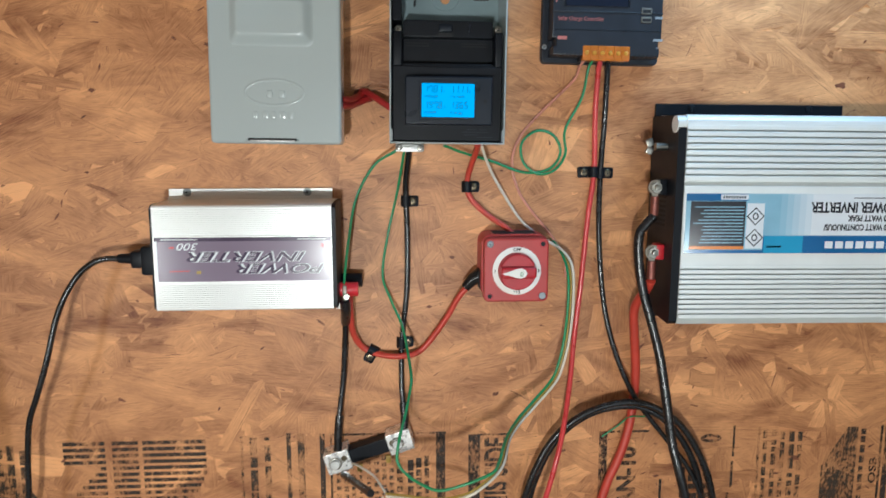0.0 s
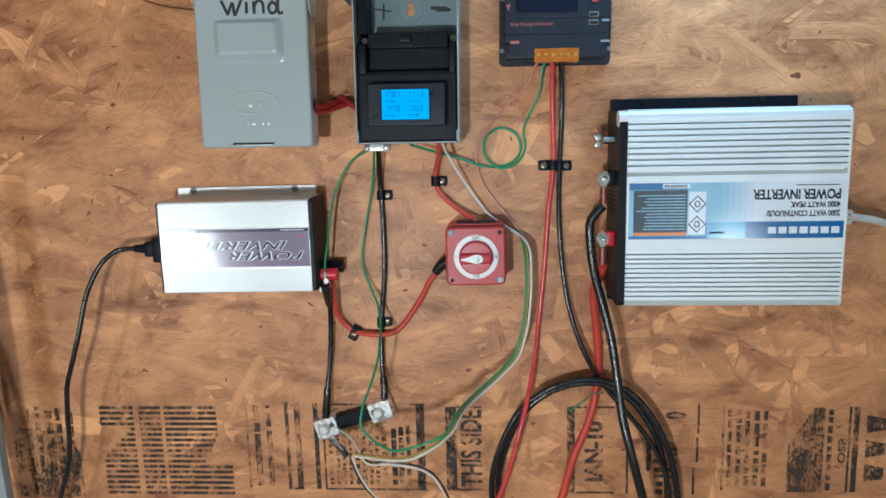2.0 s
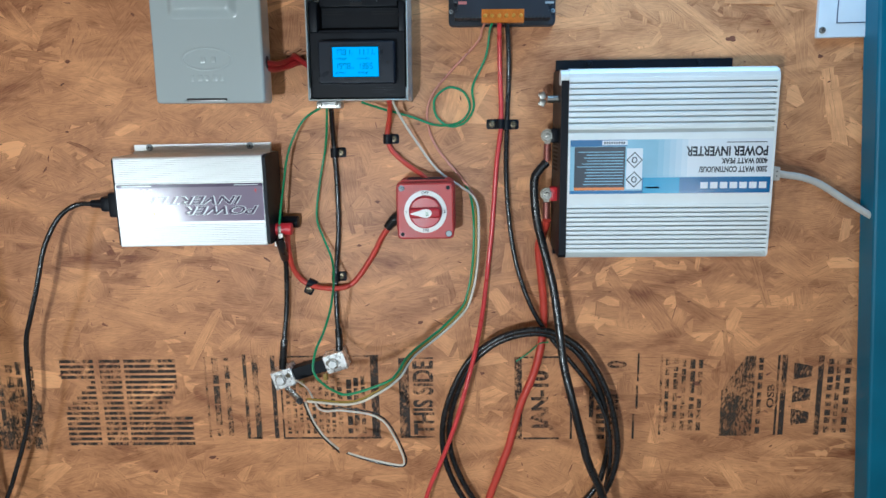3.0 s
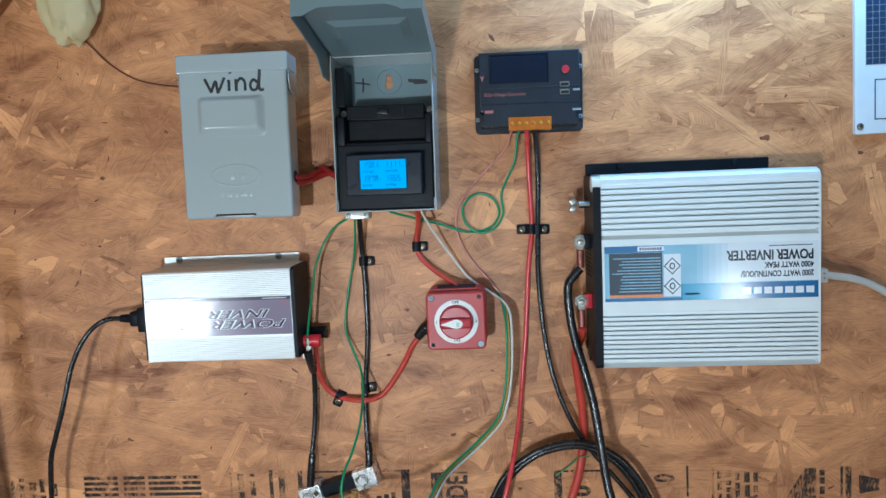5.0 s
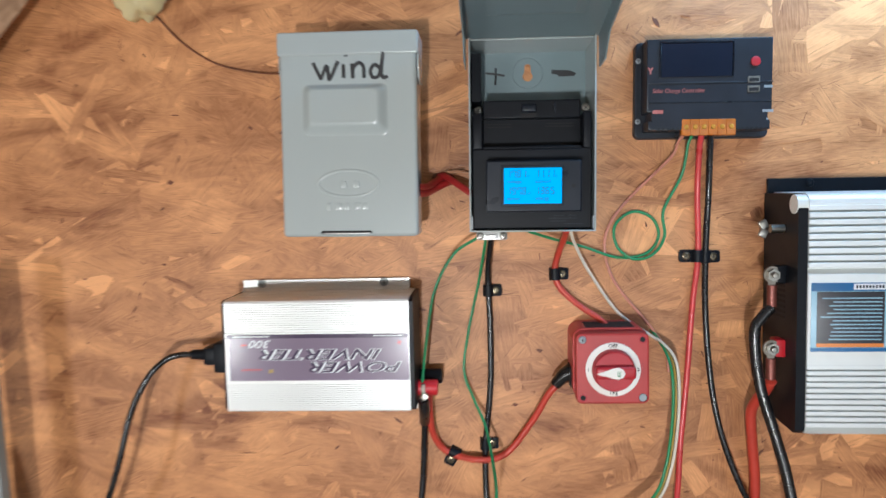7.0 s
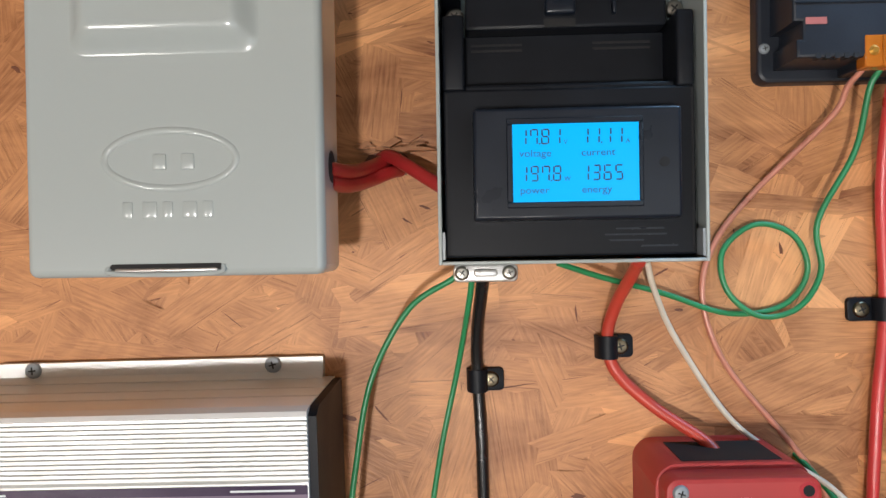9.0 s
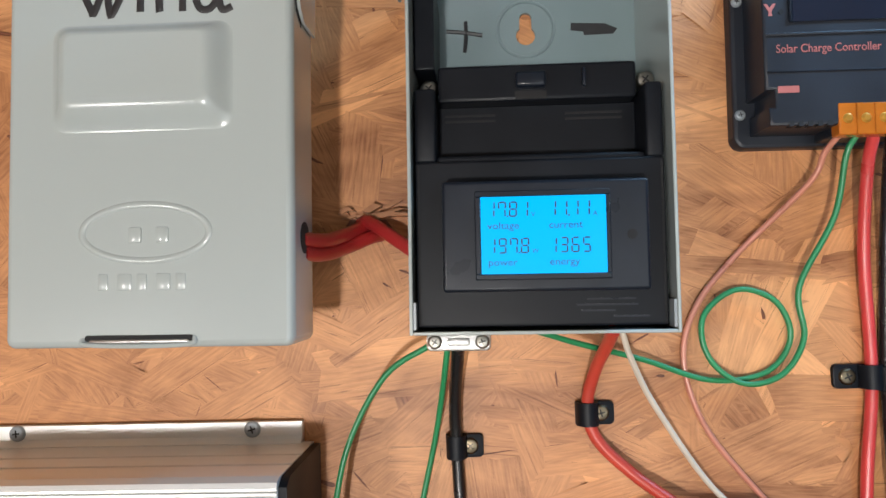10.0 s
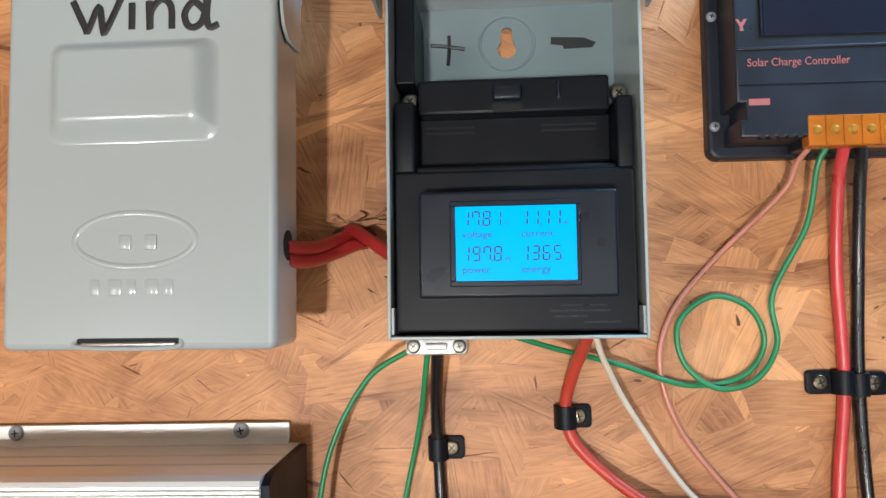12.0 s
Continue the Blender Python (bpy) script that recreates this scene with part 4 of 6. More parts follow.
part("face_ridge", bm_box(0.113, 0.2305, 0.034, 0.0350, 1.7605, 1.7612, 0.0002, 1), METERP, case)
for side_x, w in ((0.124, 0.0014), (0.1925, 0.0014)):
    part("display_rim", bm_box(side_x, side_x + w, 0.034, 0.0362, 1.785, 1.8185, 0.0004, 1), METERP, case)
part("display_rim", bm_box(0.124, 0.1939, 0.034, 0.0362, 1.8172, 1.8186, 0.0004, 1), METERP, case)
part("display_glass", bm_box(0.1256, 0.1922, 0.034, 0.0354, 1.7850, 1.817, 0.0003, 1), GLASSY, case, "unlit dark display")
part("red_button", bm_cyl((0.2135, 0.0343, 1.7985), OUT, 0.0045, 0.0022, 24, bevel=0.0006), REDKNOB, case, "round red push button")
for z in (1.7815, 1.7725):
    port = part("usb_port", bm_box(0.2065, 0.2180, 0.034, 0.0354, z - 0.0032, z + 0.0032, 0.0004, 1), STEEL, case)
    part("port_opening", bm_box(0.2078, 0.2168, 0.0353, 0.0356, z - 0.002, z + 0.0012), SLOT, port)
tx = bm_text("Solar Charge Controller", 0.1175, 0.0346, 1.7702, 0.0058, stretch=0.86)
part("writing", tx, CORAL, case, "coral printed words", smooth=False)
lg = bm_box(0.1178, 0.1278, 0.0344, 0.0347, 1.7505, 1.7538)
part("printed_mark", lg, CORAL, case, "small coral printed mark", smooth=False)
lg = bmesh.new()
merge(lg, bm_plate([(0.1125, 1.7945), (0.1140, 1.7945), (0.1152, 1.7925), (0.1168, 1.7945), (0.1182, 1.7945), (0.1160, 1.7905), (0.1165, 1.7885), (0.1145, 1.7885), (0.1148, 1.7905)], 0.0344, 0.0347))
part("printed_mark", lg, CORAL, case, "small coral printed mark", smooth=False)
part("printed_mark", bm_box(0.222, 0.230, 0.0344, 0.0347, 1.7735, 1.776), GALV, case, smooth=False)
part("printed_mark", bm_box(0.221, 0.231, 0.0344, 0.0347, 1.7505, 1.753), GALV, case, smooth=False)
part("indicator", bm_cyl((0.1205, 0.0344, 1.7905), OUT, 0.0013, 0.0004, 12), SLOT, case)
for k in range(5):
    x = 0.1225 + k * 0.0045
    part("vent_slot", bm_box(x, x + 0.0022, 0.0305, 0.0348, 1.7340, 1.7366), SLOT, case)
for k in range(5):
    x = 0.201 + k * 0.0045
    part("vent_slot", bm_box(x, x + 0.0022, 0.0305, 0.0348, 1.7340, 1.7366), SLOT, case)
part("terminal_base", bm_box(0.1458, 0.1962, 0.0094, 0.0269, 1.7300, 1.7446, 0.0006, 1), CTRL, case)
strip = part("terminal_strip", bm_box(0.1455, 0.1965, 0.0270, 0.0350, 1.7292, 1.7448, 0.0006, 1), AMBER, case, "clear amber terminal cover")
for k in range(6):
    x = 0.1498 + k * 0.0085
    if k:
        part("divider", bm_box(x - 0.0047, x - 0.0039, 0.0345, 0.0356, 1.7295, 1.7445, 0.0002, 1), AMBER, strip)
    part("terminal_screw", bm_cyl((x, 0.0348, 1.7372), OUT, 0.0027, 0.0012, 16, 0.0014), GOLD, strip)
for x, z in ((0.1088, 1.746), (0.1088, 1.806), (0.2334, 1.746), (0.2334, 1.806)):
    screw(ctl, x, 0.0095, z, 0.0028, GALV)

# ---------- inverters ----------


def ribbed(d, z0, z1, ribs, proud=0.0022, gap=0.42):
    """Part of an extruded profile, upwards: ribs along a face at distance d."""
    out, step = [], (z1 - z0) / ribs
    for k in range(ribs):
        z = z0 + k * step
        out += [(d - proud, z), (d - proud, z + step * gap), (d - 0.0003, z + step * (gap + 0.05)), (d, z + step * (gap + 0.12)), (d, z + step * 0.9), (d - 0.0003, z + step * 0.97)]
    return out


small = thing("power_inverter", -0.213, 0, 1.469, "small silver ribbed power inverter mounted upside down with a purple-grey label", "inverter", "inverters")
sd, sx0, sx1 = 0.070, -0.304, -0.122
prof = [(0.004, 1.4715), (sd - 0.006, 1.469), (sd - 0.001, 1.470)] + ribbed(sd, 1.471, 1.4985, 13, 0.0023, 0.21) + [(sd - 0.0002, 1.4995), (sd - 0.0002, 1.5475)] + ribbed(sd, 1.5485, 1.577, 13, 0.0023, 0.21) + [(sd - 0.001, 1.579), (sd - 0.006, 1.5805), (0.0480, 1.5810), (0.0475, 1.5798), (0.0455, 1.5798), (0.0450, 1.5811), (0.0310, 1.5814), (0.0305, 1.5802), (0.0285, 1.5802), (0.0280, 1.5815), (0.012, 1.5820), (0.004, 1.5820)]
part("heat_sink_body", bm_extrude_x(prof, sx0, sx1), ALU, small, smooth=False)
part("mounting_flange", bm_extrude_x([(0.0008, 1.578), (0.0085, 1.578), (0.0095, 1.5825), (0.0055, 1.5855), (0.0055, 1.5930), (0.0008, 1.5930)], sx0 - 0.003, sx1 - 0.006), ALU, small)
part("mounting_flange", bm_extrude_x([(0.0008, 1.463), (0.0045, 1.463), (0.0055, 1.472), (0.0008, 1.472)], sx0 + 0.004, sx1 - 0.002), ALU, small)
cap_prof = [(0.006, 1.4715), (sd - 0.007, 1.4695), (sd - 0.0022, 1.4725), (sd - 0.0022, 1.5765), (sd - 0.008, 1.5800), (0.012, 1.5815), (0.006, 1.5815)]
part("end_plate", bm_extrude_x(cap_prof, sx1, sx1 + 0.004), BLACKP, small, "black end plate")
part("end_plate", bm_extrude_x(cap_prof, sx0 - 0.003, sx0), BLACKP, small, "black end plate")
for x in (-0.2870, -0.1550):
    screw(small, x, 0.0056, 1.5892, 0.0046, GALV)
lb = part("label", bm_box(-0.3025, -0.1225, sd - 0.0003, sd + 0.0003, 1.5005, 1.5465), PURPLE, small, "glossy purple-grey printed label")
d1 = sd + 0.0004
part("label_band", bm_box(-0.3025, -0.1225, d1 - 0.0002, d1, 1.5425, 1.5465), PLUM, lb)
part("label_margin", bm_box(-0.3025, -0.3000, d1 - 0.0002, d1 + 0.0001, 1.5005, 1.5425), LABELW, lb)
for body, x, z in (("POWER", -0.1285, 1.5185), ("INVERTER", -0.1480, 1.5310)):
    size, w = (0.0140, 0.091) if body == "POWER" else (0.0140, 0.121)
    part("writing", bm_text(body, x, d1, z, size, True, shear=0.35, wide=w, bold=0.00062), LABELW, lb, "white outlined slanted word", smooth=False)
    part("writing_fill", bm_text(body, x, d1 + 0.00015, z, size, True, shear=0.35, wide=w, bold=0.00016), PLUM, lb, "dark slanted word", smooth=False)
part("writing", bm_text("300", -0.2575, d1, 1.5405, 0.0105, True, shear=0.3, wide=0.022, bold=0.0001), LABELW, lb, "white slanted figures", smooth=False)
part("red_mark", bm_box(-0.2875, -0.2825, d1 - 0.0002, d1, 1.5352, 1.5368), PRINTRED, lb, smooth=False)
part("red_mark", bm_box(-0.288, -0.268, d1 - 0.0002, d1, 1.5110, 1.5120), PRINTRED, lb, smooth=False)
mk = bm_box(-0.2610, -0.2565, d1 - 0.0002, d1, 1.5085, 1.5118)
part("yellow_mark", mk, C_YELLOW, lb, smooth=False)
for xa, xb in ((-0.296, -0.259), (-0.157, -0.128)):
    part("fine_print", bm_box(xa, xb, d1 + 0.0001, d1 + 0.0002, 1.5439, 1.5448), LABELW, lb, smooth=False)
mk = bm_plate([(-0.1340, 1.5405), (-0.1315, 1.5385), (-0.1335, 1.5375), (-0.1300, 1.5345), (-0.1312, 1.5370), (-0.1292, 1.5380)], d1 - 0.0002, d1)
part("red_mark", mk, PRINTRED, lb, smooth=False)
term = part("red_terminal", bm_cyl((sx1 + 0.003, 0.038, 1.4845), (1, 0, 0), 0.0078, 0.021, 24, bevel=0.001), REDT, small, "red screw terminal")
part("terminal_stud", bm_cyl((-0.110, 0.0445, 1.478), OUT, 0.003, 0.005, 12), STEEL, term)
part("cable_lug", bm_box(-0.1145, -0.1100, 0.044, 0.0470, 1.472, 1.490, 0.001), LUG, term, "crimped tin lug")
part("black_terminal", bm_cyl((sx1 + 0.003, 0.016, 1.4905), (1, 0, 0), 0.0078, 0.024, 24, bevel=0.001), BLACKP, small, "black screw terminal")
part("paper_tag", bm_box(-0.1235, -0.1165, 0.030, 0.032, 1.461, 1.4715, 0.0004, 1), WHITEP, small, "small white tag")

plug = thing("power_plug", -0.318, 0.045, 1.52, "black moulded power plug in the inverter's end", "plug")
pl = bm_box(-0.3225, -0.3068, 0.026, 0.058, 1.505, 1.536, 0.003)
part("plug_body", pl, BLACKP, plug)
pl = bm_box(-0.336, -0.3215, 0.032, 0.052, 1.5115, 1.5305, 0.0035)
part("plug_neck", pl, BLACKP, plug)
part("strain_relief", bm_cyl((-0.335, 0.042, 1.521), (-1, 0, 0.02), 0.0062, 0.016, 14, 0.0048), BLACKP, plug)

big = thing("power_inverter", 0.36, 0, 1.448, "large silver-white ribbed power inverter mounted upside down with a blue label", "inverter", "inverters")
gd, hx0, hx1 = 0.083, 0.2425, 0.4775
prof = [(0.006, 1.4535), (gd - 0.006, 1.4495), (gd - 0.001, 1.4505)] + ribbed(gd, 1.4553, 1.5140, 11, 0.0085, 0.20) + [(gd - 0.0002, 1.5195), (gd - 0.0002, 1.5965)] + ribbed(gd, 1.6010, 1.6590, 9, 0.0085, 0.19) + [(gd - 0.0002, 1.6600)]
prof += [(gd - 0.010 + 0.0098 * math.cos(radians(a)), 1.660 + 0.0098 * math.sin(radians(a))) for a in (25, 50, 75, 90)] + [(0.006, 1.672)]
part("heat_sink_body", bm_extrude_x(prof, hx0, hx1), ALUW, big, smooth=False)
part("mounting_flange", bm_box(0.2365, 0.4545, 0.0006, 0.0045, 1.6665, 1.6855, 0.0008), BLACKP, big, "black mounting flange")
part("mounting_flange", bm_box(0.2365, 0.4545, 0.0006, 0.0045, 1.440, 1.456, 0.0008), BLACKP, big, "black mounting flange")
for x in (0.2775, 0.414):
    screw(big, x, 0.0045, 1.6808, 0.0042, BLACKP)
cp = [(0.004, 1.4525), (gd - 0.006, 1.4495), (gd - 0.0025, 1.453), (gd - 0.0025, 1.660), (gd - 0.006, 1.6665), (gd - 0.014, 1.6695), (0.004, 1.671)]
endp = part("end_plate", bm_extrude_x(cp, hx0 - 0.0085, hx0), BLACKP, big, "black end plate")
part("end_plate", bm_extrude_x(cp, hx1, hx1 + 0.003), ALUW, big)
part("corner_cap", bm_cyl((hx0 - 0.0095, gd - 0.0105, 1.660), (1, 0, 0), 0.0088, 0.0096, 24), ALUW, big)
for k in range(7):
    part("vent_slot", bm_box(hx0 - 0.0089, hx0 - 0.0084, 0.018, 0.055, 1.552 + k * 0.005, 1.5545 + k * 0.005), SLOT, endp)
lb = part("label", bm_box(0.2450, 0.4765, gd - 0.0003, gd + 0.0003, 1.5265, 1.5890), LABELSKY, big, "glossy blue and white printed label")
d1 = gd + 0.0004
for k in range(5):
    mixed = [a + (b - a) * (k + 0.5) / 6 for a, b in zip((0.26, 0.47, 0.60), (0.72, 0.76, 0.80))]
    part("label_tint", bm_box(0.346 + k * 0.0068, 0.346 + (k + 1) * 0.0068, d1 - 0.0002, d1, 1.5455, 1.5890), material("label_tint_print", mixed, 0.16, 0.0, 0.04, 20, 0.01, 300, 0.5), lb, smooth=False)
part("label_cyan_patch", bm_box(0.3300, 0.3720, d1, d1 + 0.0002, 1.5268, 1.5450), material("cyan_label_print", (0.03, 0.30, 0.52), 0.16, 0.0, 0.1, 20, 0.01, 300, 0.5), lb, smooth=False)
part("label_white_field", bm_box(0.380, 0.4765, d1 - 0.0002, d1, 1.5455, 1.5890), LABELW, lb)
part("label_band", bm_box(0.3290, 0.4765, d1 - 0.0002, d1, 1.5265, 1.5450), LABELBLUE, lb)
part("label_top_band", bm_box(0.2450, 0.3100, d1 - 0.0002, d1, 1.5815, 1.5890), LABELBLUE, lb)
part("label_side_band", bm_box(0.2450, 0.3300, d1 - 0.0002, d1, 1.5265, 1.5300), LABELBLUE, lb)
wp = part("warning_panel", bm_box(0.2500, 0.3085, d1 - 0.0001, d1 + 0.0001, 1.5305, 1.5810), LABELDARK, lb, "dark warning panel with fine print")
part("warning_stripe", bm_box(0.2500, 0.3085, d1, d1 + 0.0002, 1.5308, 1.5340), LABELORANGE, wp)
fine = bmesh.new()
rr = random.Random(5)
for k in range(12):
    bm_box(0.253 + rr.uniform(0, 0.012), 0.3065, d1, d1 + 0.0002, 1.5372 + k * 0.0034, 1.5382 + k * 0.0034, bm=fine)
part("fine_print", fine, LABELSKY, wp, smooth=False)
part("label_tag", bm_box(0.2815, 0.3105, d1, d1 + 0.0002, 1.5828, 1.5882), LABELW, lb)
mk = bmesh.new()
for k in range(9):
    bm_box(0.2835 + k * 0.0028, 0.2853 + k * 0.0028, d1 + 0.0002, d1 + 0.0003, 1.5840, 1.5868, bm=mk)
part("fine_print", mk, LABELDARK, lb, smooth=False)
part("symbol_panel", bm_box(0.3100, 0.3285, d1, d1 + 0.0002, 1.5315, 1.5790), LABELW, lb)
for zc in (1.5430, 1.5655):
    b = bm_box(0.3193 - 0.0068, 0.3193 + 0.0068, d1 + 0.0001, d1 + 0.0003, zc - 0.0068, zc + 0.0068)
    part("warning_diamond", turn_about(b, 0.3193, 0, zc, 45), LABELDARK, lb)
    b = bm_box(0.3193 - 0.0056, 0.3193 + 0.0056, d1 + 0.0002, d1 + 0.0004, zc - 0.0056, zc + 0.0056)
    part("diamond_field", turn_about(b, 0.3193, 0, zc, 45), LABELW, lb)
    b = bm_ring(0.3193, zc, d1 + 0.0004, 0.0026, 0.0032, 0.0007, 16, 4)
    part("diamond_sign", b, LABELDARK, lb)
for body, x, z, size, w in (("POWER INVERTER", 0.4715, 1.5800, 0.0150, 0.093), ("4000 WATT PEAK", 0.4715, 1.5665, 0.0086, 0.0530), ("2000 WATT CONTINUOUS/", 0.4715, 1.5570, 0.0090, 0.0780)):
    part("writing", bm_text(body, x, d1 + 0.0002, z, size, True, wide=w, bold=0.0005 if size > 0.01 else 0.0003), LABELDARK, lb, "black printed words", smooth=False)
fine = bm_box(0.424, 0.470, d1, d1 + 0.0002, 1.5845, 1.5854)
bm_box(0.3335, 0.349, d1, d1 + 0.0002, 1.5325, 1.5345, bm=fine)
part("fine_print", fine, LABELDARK, lb, smooth=False)
mk = bmesh.new()
for k in range(7):
    x = 0.4635 - k * 0.0112
    bm_box(x, x + 0.0085, d1, d1 + 0.0002, 1.5318, 1.5392, 0.0, 1, mk)
    bm_box(x + 0.0018, x + 0.0085 if k % 2 else x + 0.0066, d1 + 0.0001, d1 + 0.0003, 1.5342, 1.5368, bm=mk)
part("logo_shapes", mk, LABELW, lb, "white logo as plain blocks", smooth=False)
# terminals on the end plate
wing = part("wing_nut", bm_cyl((0.2215, 0.05, 1.637), (1, 0, 0), 0.0042, 0.0125, 12), STEEL, big, "steel wing nut on a stud")
for s in (-1, 1):
    b = bm_box(0.2135, 0.2215, 0.048, 0.052, 1.637 + 0.002, 1.637 + 0.0105, 0.0012)
    m = pose(0.2215, -0.05, 1.637) @ pose(0, 0, 0, 0, -25, 0) @ pose(-0.2215, 0.05, -1.637)
    bmesh.ops.transform(b, verts=b.verts[:], matrix=m)
    if s < 0:
        for v in b.verts:
            v.co.z = 2 * 1.637 - v.co.z
        bmesh.ops.reverse_faces(b, faces=b.faces[:])
    part("wing", b, STEEL, wing)
for zc, red in ((1.594, False), (1.524, True)):
    t = part("battery_terminal", bm_box(0.2255, 0.2345, 0.042, 0.058, zc - 0.0085, zc + 0.0085, 0.0015), REDT if red else BLACKP, big, "red battery terminal block" if red else "black battery terminal block")
    lug = bm_cyl((0.2215, 0.0545, zc), OUT, 0.0078, 0.003, 24)
    bm_box(0.2178, 0.2252, 0.0545, 0.0562, zc - 0.018, zc, 0.0006, 1, lug)
    part("ring_lug", lug, LUG, t, "crimped ring lug")
    part("nut", bm_cyl((0.2215, 0.0575, zc), OUT, 0.0058, 0.0042, 6), STEEL, t)
    part("stud", bm_cyl((0.2215, 0.0575, zc), OUT, 0.003, 0.0085, 12, bevel=0.0006), STEEL, t)
    part("crimp_barrel", bm_cyl((0.2215, 0.056, zc - 0.010), (0, 0, -1), 0.0044, 0.020, 16), CRIMP, t, "copper-coloured crimp barrel")
cordp = part("cord_plug", bm_box(0.4812, 0.5005, 0.033, 0.055, 1.5375, 1.5540, 0.0018), C_CORD, big, "off-white cord plug block")
for x in (0.4905, 0.4960):
    for z in (1.5432, 1.5486):
        part("plug_pit", bm_cyl((x, 0.0549, z), OUT, 0.0009, 0.0003, 10), SLOT, cordp)
part("cord_bushing", bm_cyl((0.4795, 0.045, 1.546), (1, 0, -0.05), 0.0075, 0.013, 18, 0.006), C_CORD, big, "white cord plug")

# ---------- battery switch ----------
sw = thing("battery_switch", 0.073, 0, 1.472, "red square rotary battery switch set to one side", "rotary switch")
part("body", bm_plate(rounded(0.0365, 0.1095, 1.4735, 1.5445, 0.011), 0.0006, 0.045, 0.001), REDSW, sw)
plate = part("front_plate", bm_plate(rounded(0.038, 0.108, 1.4720, 1.5415, 0.006), 0.045, 0.0575, 0.0022), REDSW, sw)
part("dial_ring", bm_plate([(0.0733 + 0.0262 * math.cos(radians(a)), 1.5062 + 0.0262 * math.sin(radians(a))) for a in range(0, 360, 6)], 0.0570, 0.0590, 0.0005), WHITEP, plate, "white dial ring with printed positions")
kn = part("knob", bm_cyl((0.0733, 0.0585, 1.5062), OUT, 0.0205, 0.009, 48, 0.0192, 0.0012), REDKNOB, sw, "round red knob")
grip = bm_box(0.0545, 0.0925, 0.0665, 0.0740, 1.5000, 1.5124, 0.003, 3)
part("grip", grip, REDKNOB, kn)
ptr = bm_plate([(0.0555, 1.5058), (0.066, 1.5092), (0.0705, 1.5110), (0.0755, 1.5118), (0.0800, 1.5100), (0.0820, 1.5062), (0.0800, 1.5024), (0.0755, 1.5006), (0.0705, 1.5014), (0.066, 1.5032), (0.0555, 1.5056)], 0.0738, 0.0748)
part("pointer", ptr, WHITEP, kn, "white pointer")
mk = bm_box(0.0745, 0.0775, 0.0748, 0.0750, 1.5035, 1.5042)
for k in range(3):
    bm_box(0.0745 + k * 0.0013, 0.0750 + k * 0.0013, 0.0748, 0.0750, 1.5040, 1.5082, bm=mk)
part("pointer_mark", mk, C_GREEN, kn, smooth=False)
for body, x, z, size in (("OFF", 0.0733, 1.5278, 0.0050), ("1+2", 0.0733, 1.4818, 0.0050), ("2", 0.0970, 1.5048, 0.0045), ("1", 0.0496, 1.5048, 0.0045)):
    part("writing", bm_text(body, x, 0.0591, z, size, align="CENTER", bold=0.0001), SLOT, plate, "small black print", smooth=False)
for x, z, s in ((0.0445, 1.5352, 1), (0.1015, 1.5352, 0), (0.0445, 1.4785, 0), (0.1015, 1.4785, 2)):
    part("screw_hole", bm_cyl((x, 0.0571, z), OUT, 0.0042, 0.0006, 20), REDKNOB if s != 2 else SLOT, plate)
    if s == 1:
        screw(sw, x, 0.0577, z, 0.0038, GALV)
    else:
        part("hole_core", bm_cyl((x, 0.0575, z), OUT, 0.0026 if not s else 0.0036, 0.0004, 16), SLOT if not s else GALV, plate)
part("cable_slot", bm_plate([(0.050, 1.5436), (0.097, 1.5436), (0.097, 1.5449), (0.050, 1.5449)], 0.012, 0.042), SLOT, sw, "dark cable slot")
part("cable_slot", bm_box(0.0352, 0.037, 0.012, 0.034, 1.482, 1.503, 0.0006), SLOT, sw)
part("rubber_boot", bm_tube([(0.0375, 0.022, 1.4945), (0.030, 0.0215, 1.4910), (0.021, 0.020, 1.4810)], 0.0095, 5, 14, r_end=0.0055), C_BLACK, sw, "black rubber boot")

# ---------- shunt ----------
sh = thing("shunt", -0.091, 0, 1.28, "current shunt of two tinned blocks joined by a black bar", "shunt")
mid = (-0.0905, 0.018, 1.2895)
rot = -17.5
part("bar", turn_about(bm_box(mid[0] - 0.027, mid[0] + 0.027, 0.004, 0.022, mid[2] - 0.0085, mid[2] + 0.0085, 0.001), *mid, rot), BLACKP, sh)
for s in (-1, 1):
    xc = mid[0] + s * 0.0375
    blk = part("end_block", turn_about(bm_box(xc - 0.0145, xc + 0.0145, 0.0008, 0.026, mid[2] - 0.0125, mid[2] + 0.0125, 0.0012), *mid, rot), TINNED, sh, "bright tinned block")
    part("washer", turn_about(bm_cyl((xc - 0.003, 0.0258, mid[2]), OUT, 0.0082, 0.0012, 24), *mid, rot), TINNED, blk)
    part("bolt", turn_about(bm_cyl((xc - 0.003, 0.027, mid[2]), OUT, 0.0056, 0.004, 6), *mid, rot), CAST, blk)
    # dull ring added as the dark shade between bolt head and washer rim
    part("washer_shade_ring", turn_about(bm_ring(xc - 0.003, mid[2], 0.0272, 0.0068, 0.0068, 0.0009, 24, 6), *mid, rot), LUG, blk)
    part("sense_screw", turn_about(bm_cyl((xc + 0.0085 * (1 if s < 0 else -1) , 0.0258, mid[2] + 0.003), OUT, 0.0032, 0.002, 12), *mid, rot), BRASS, blk)
for x, z in ((-0.101, 1.2735), (-0.068, 1.2835)):
    part("yellow_crimp", bm_box(x - 0.003, x + 0.003, 0.024, 0.029, z - 0.006, z + 0.003, 0.001), C_YELLOW, sh, "yellow crimp")

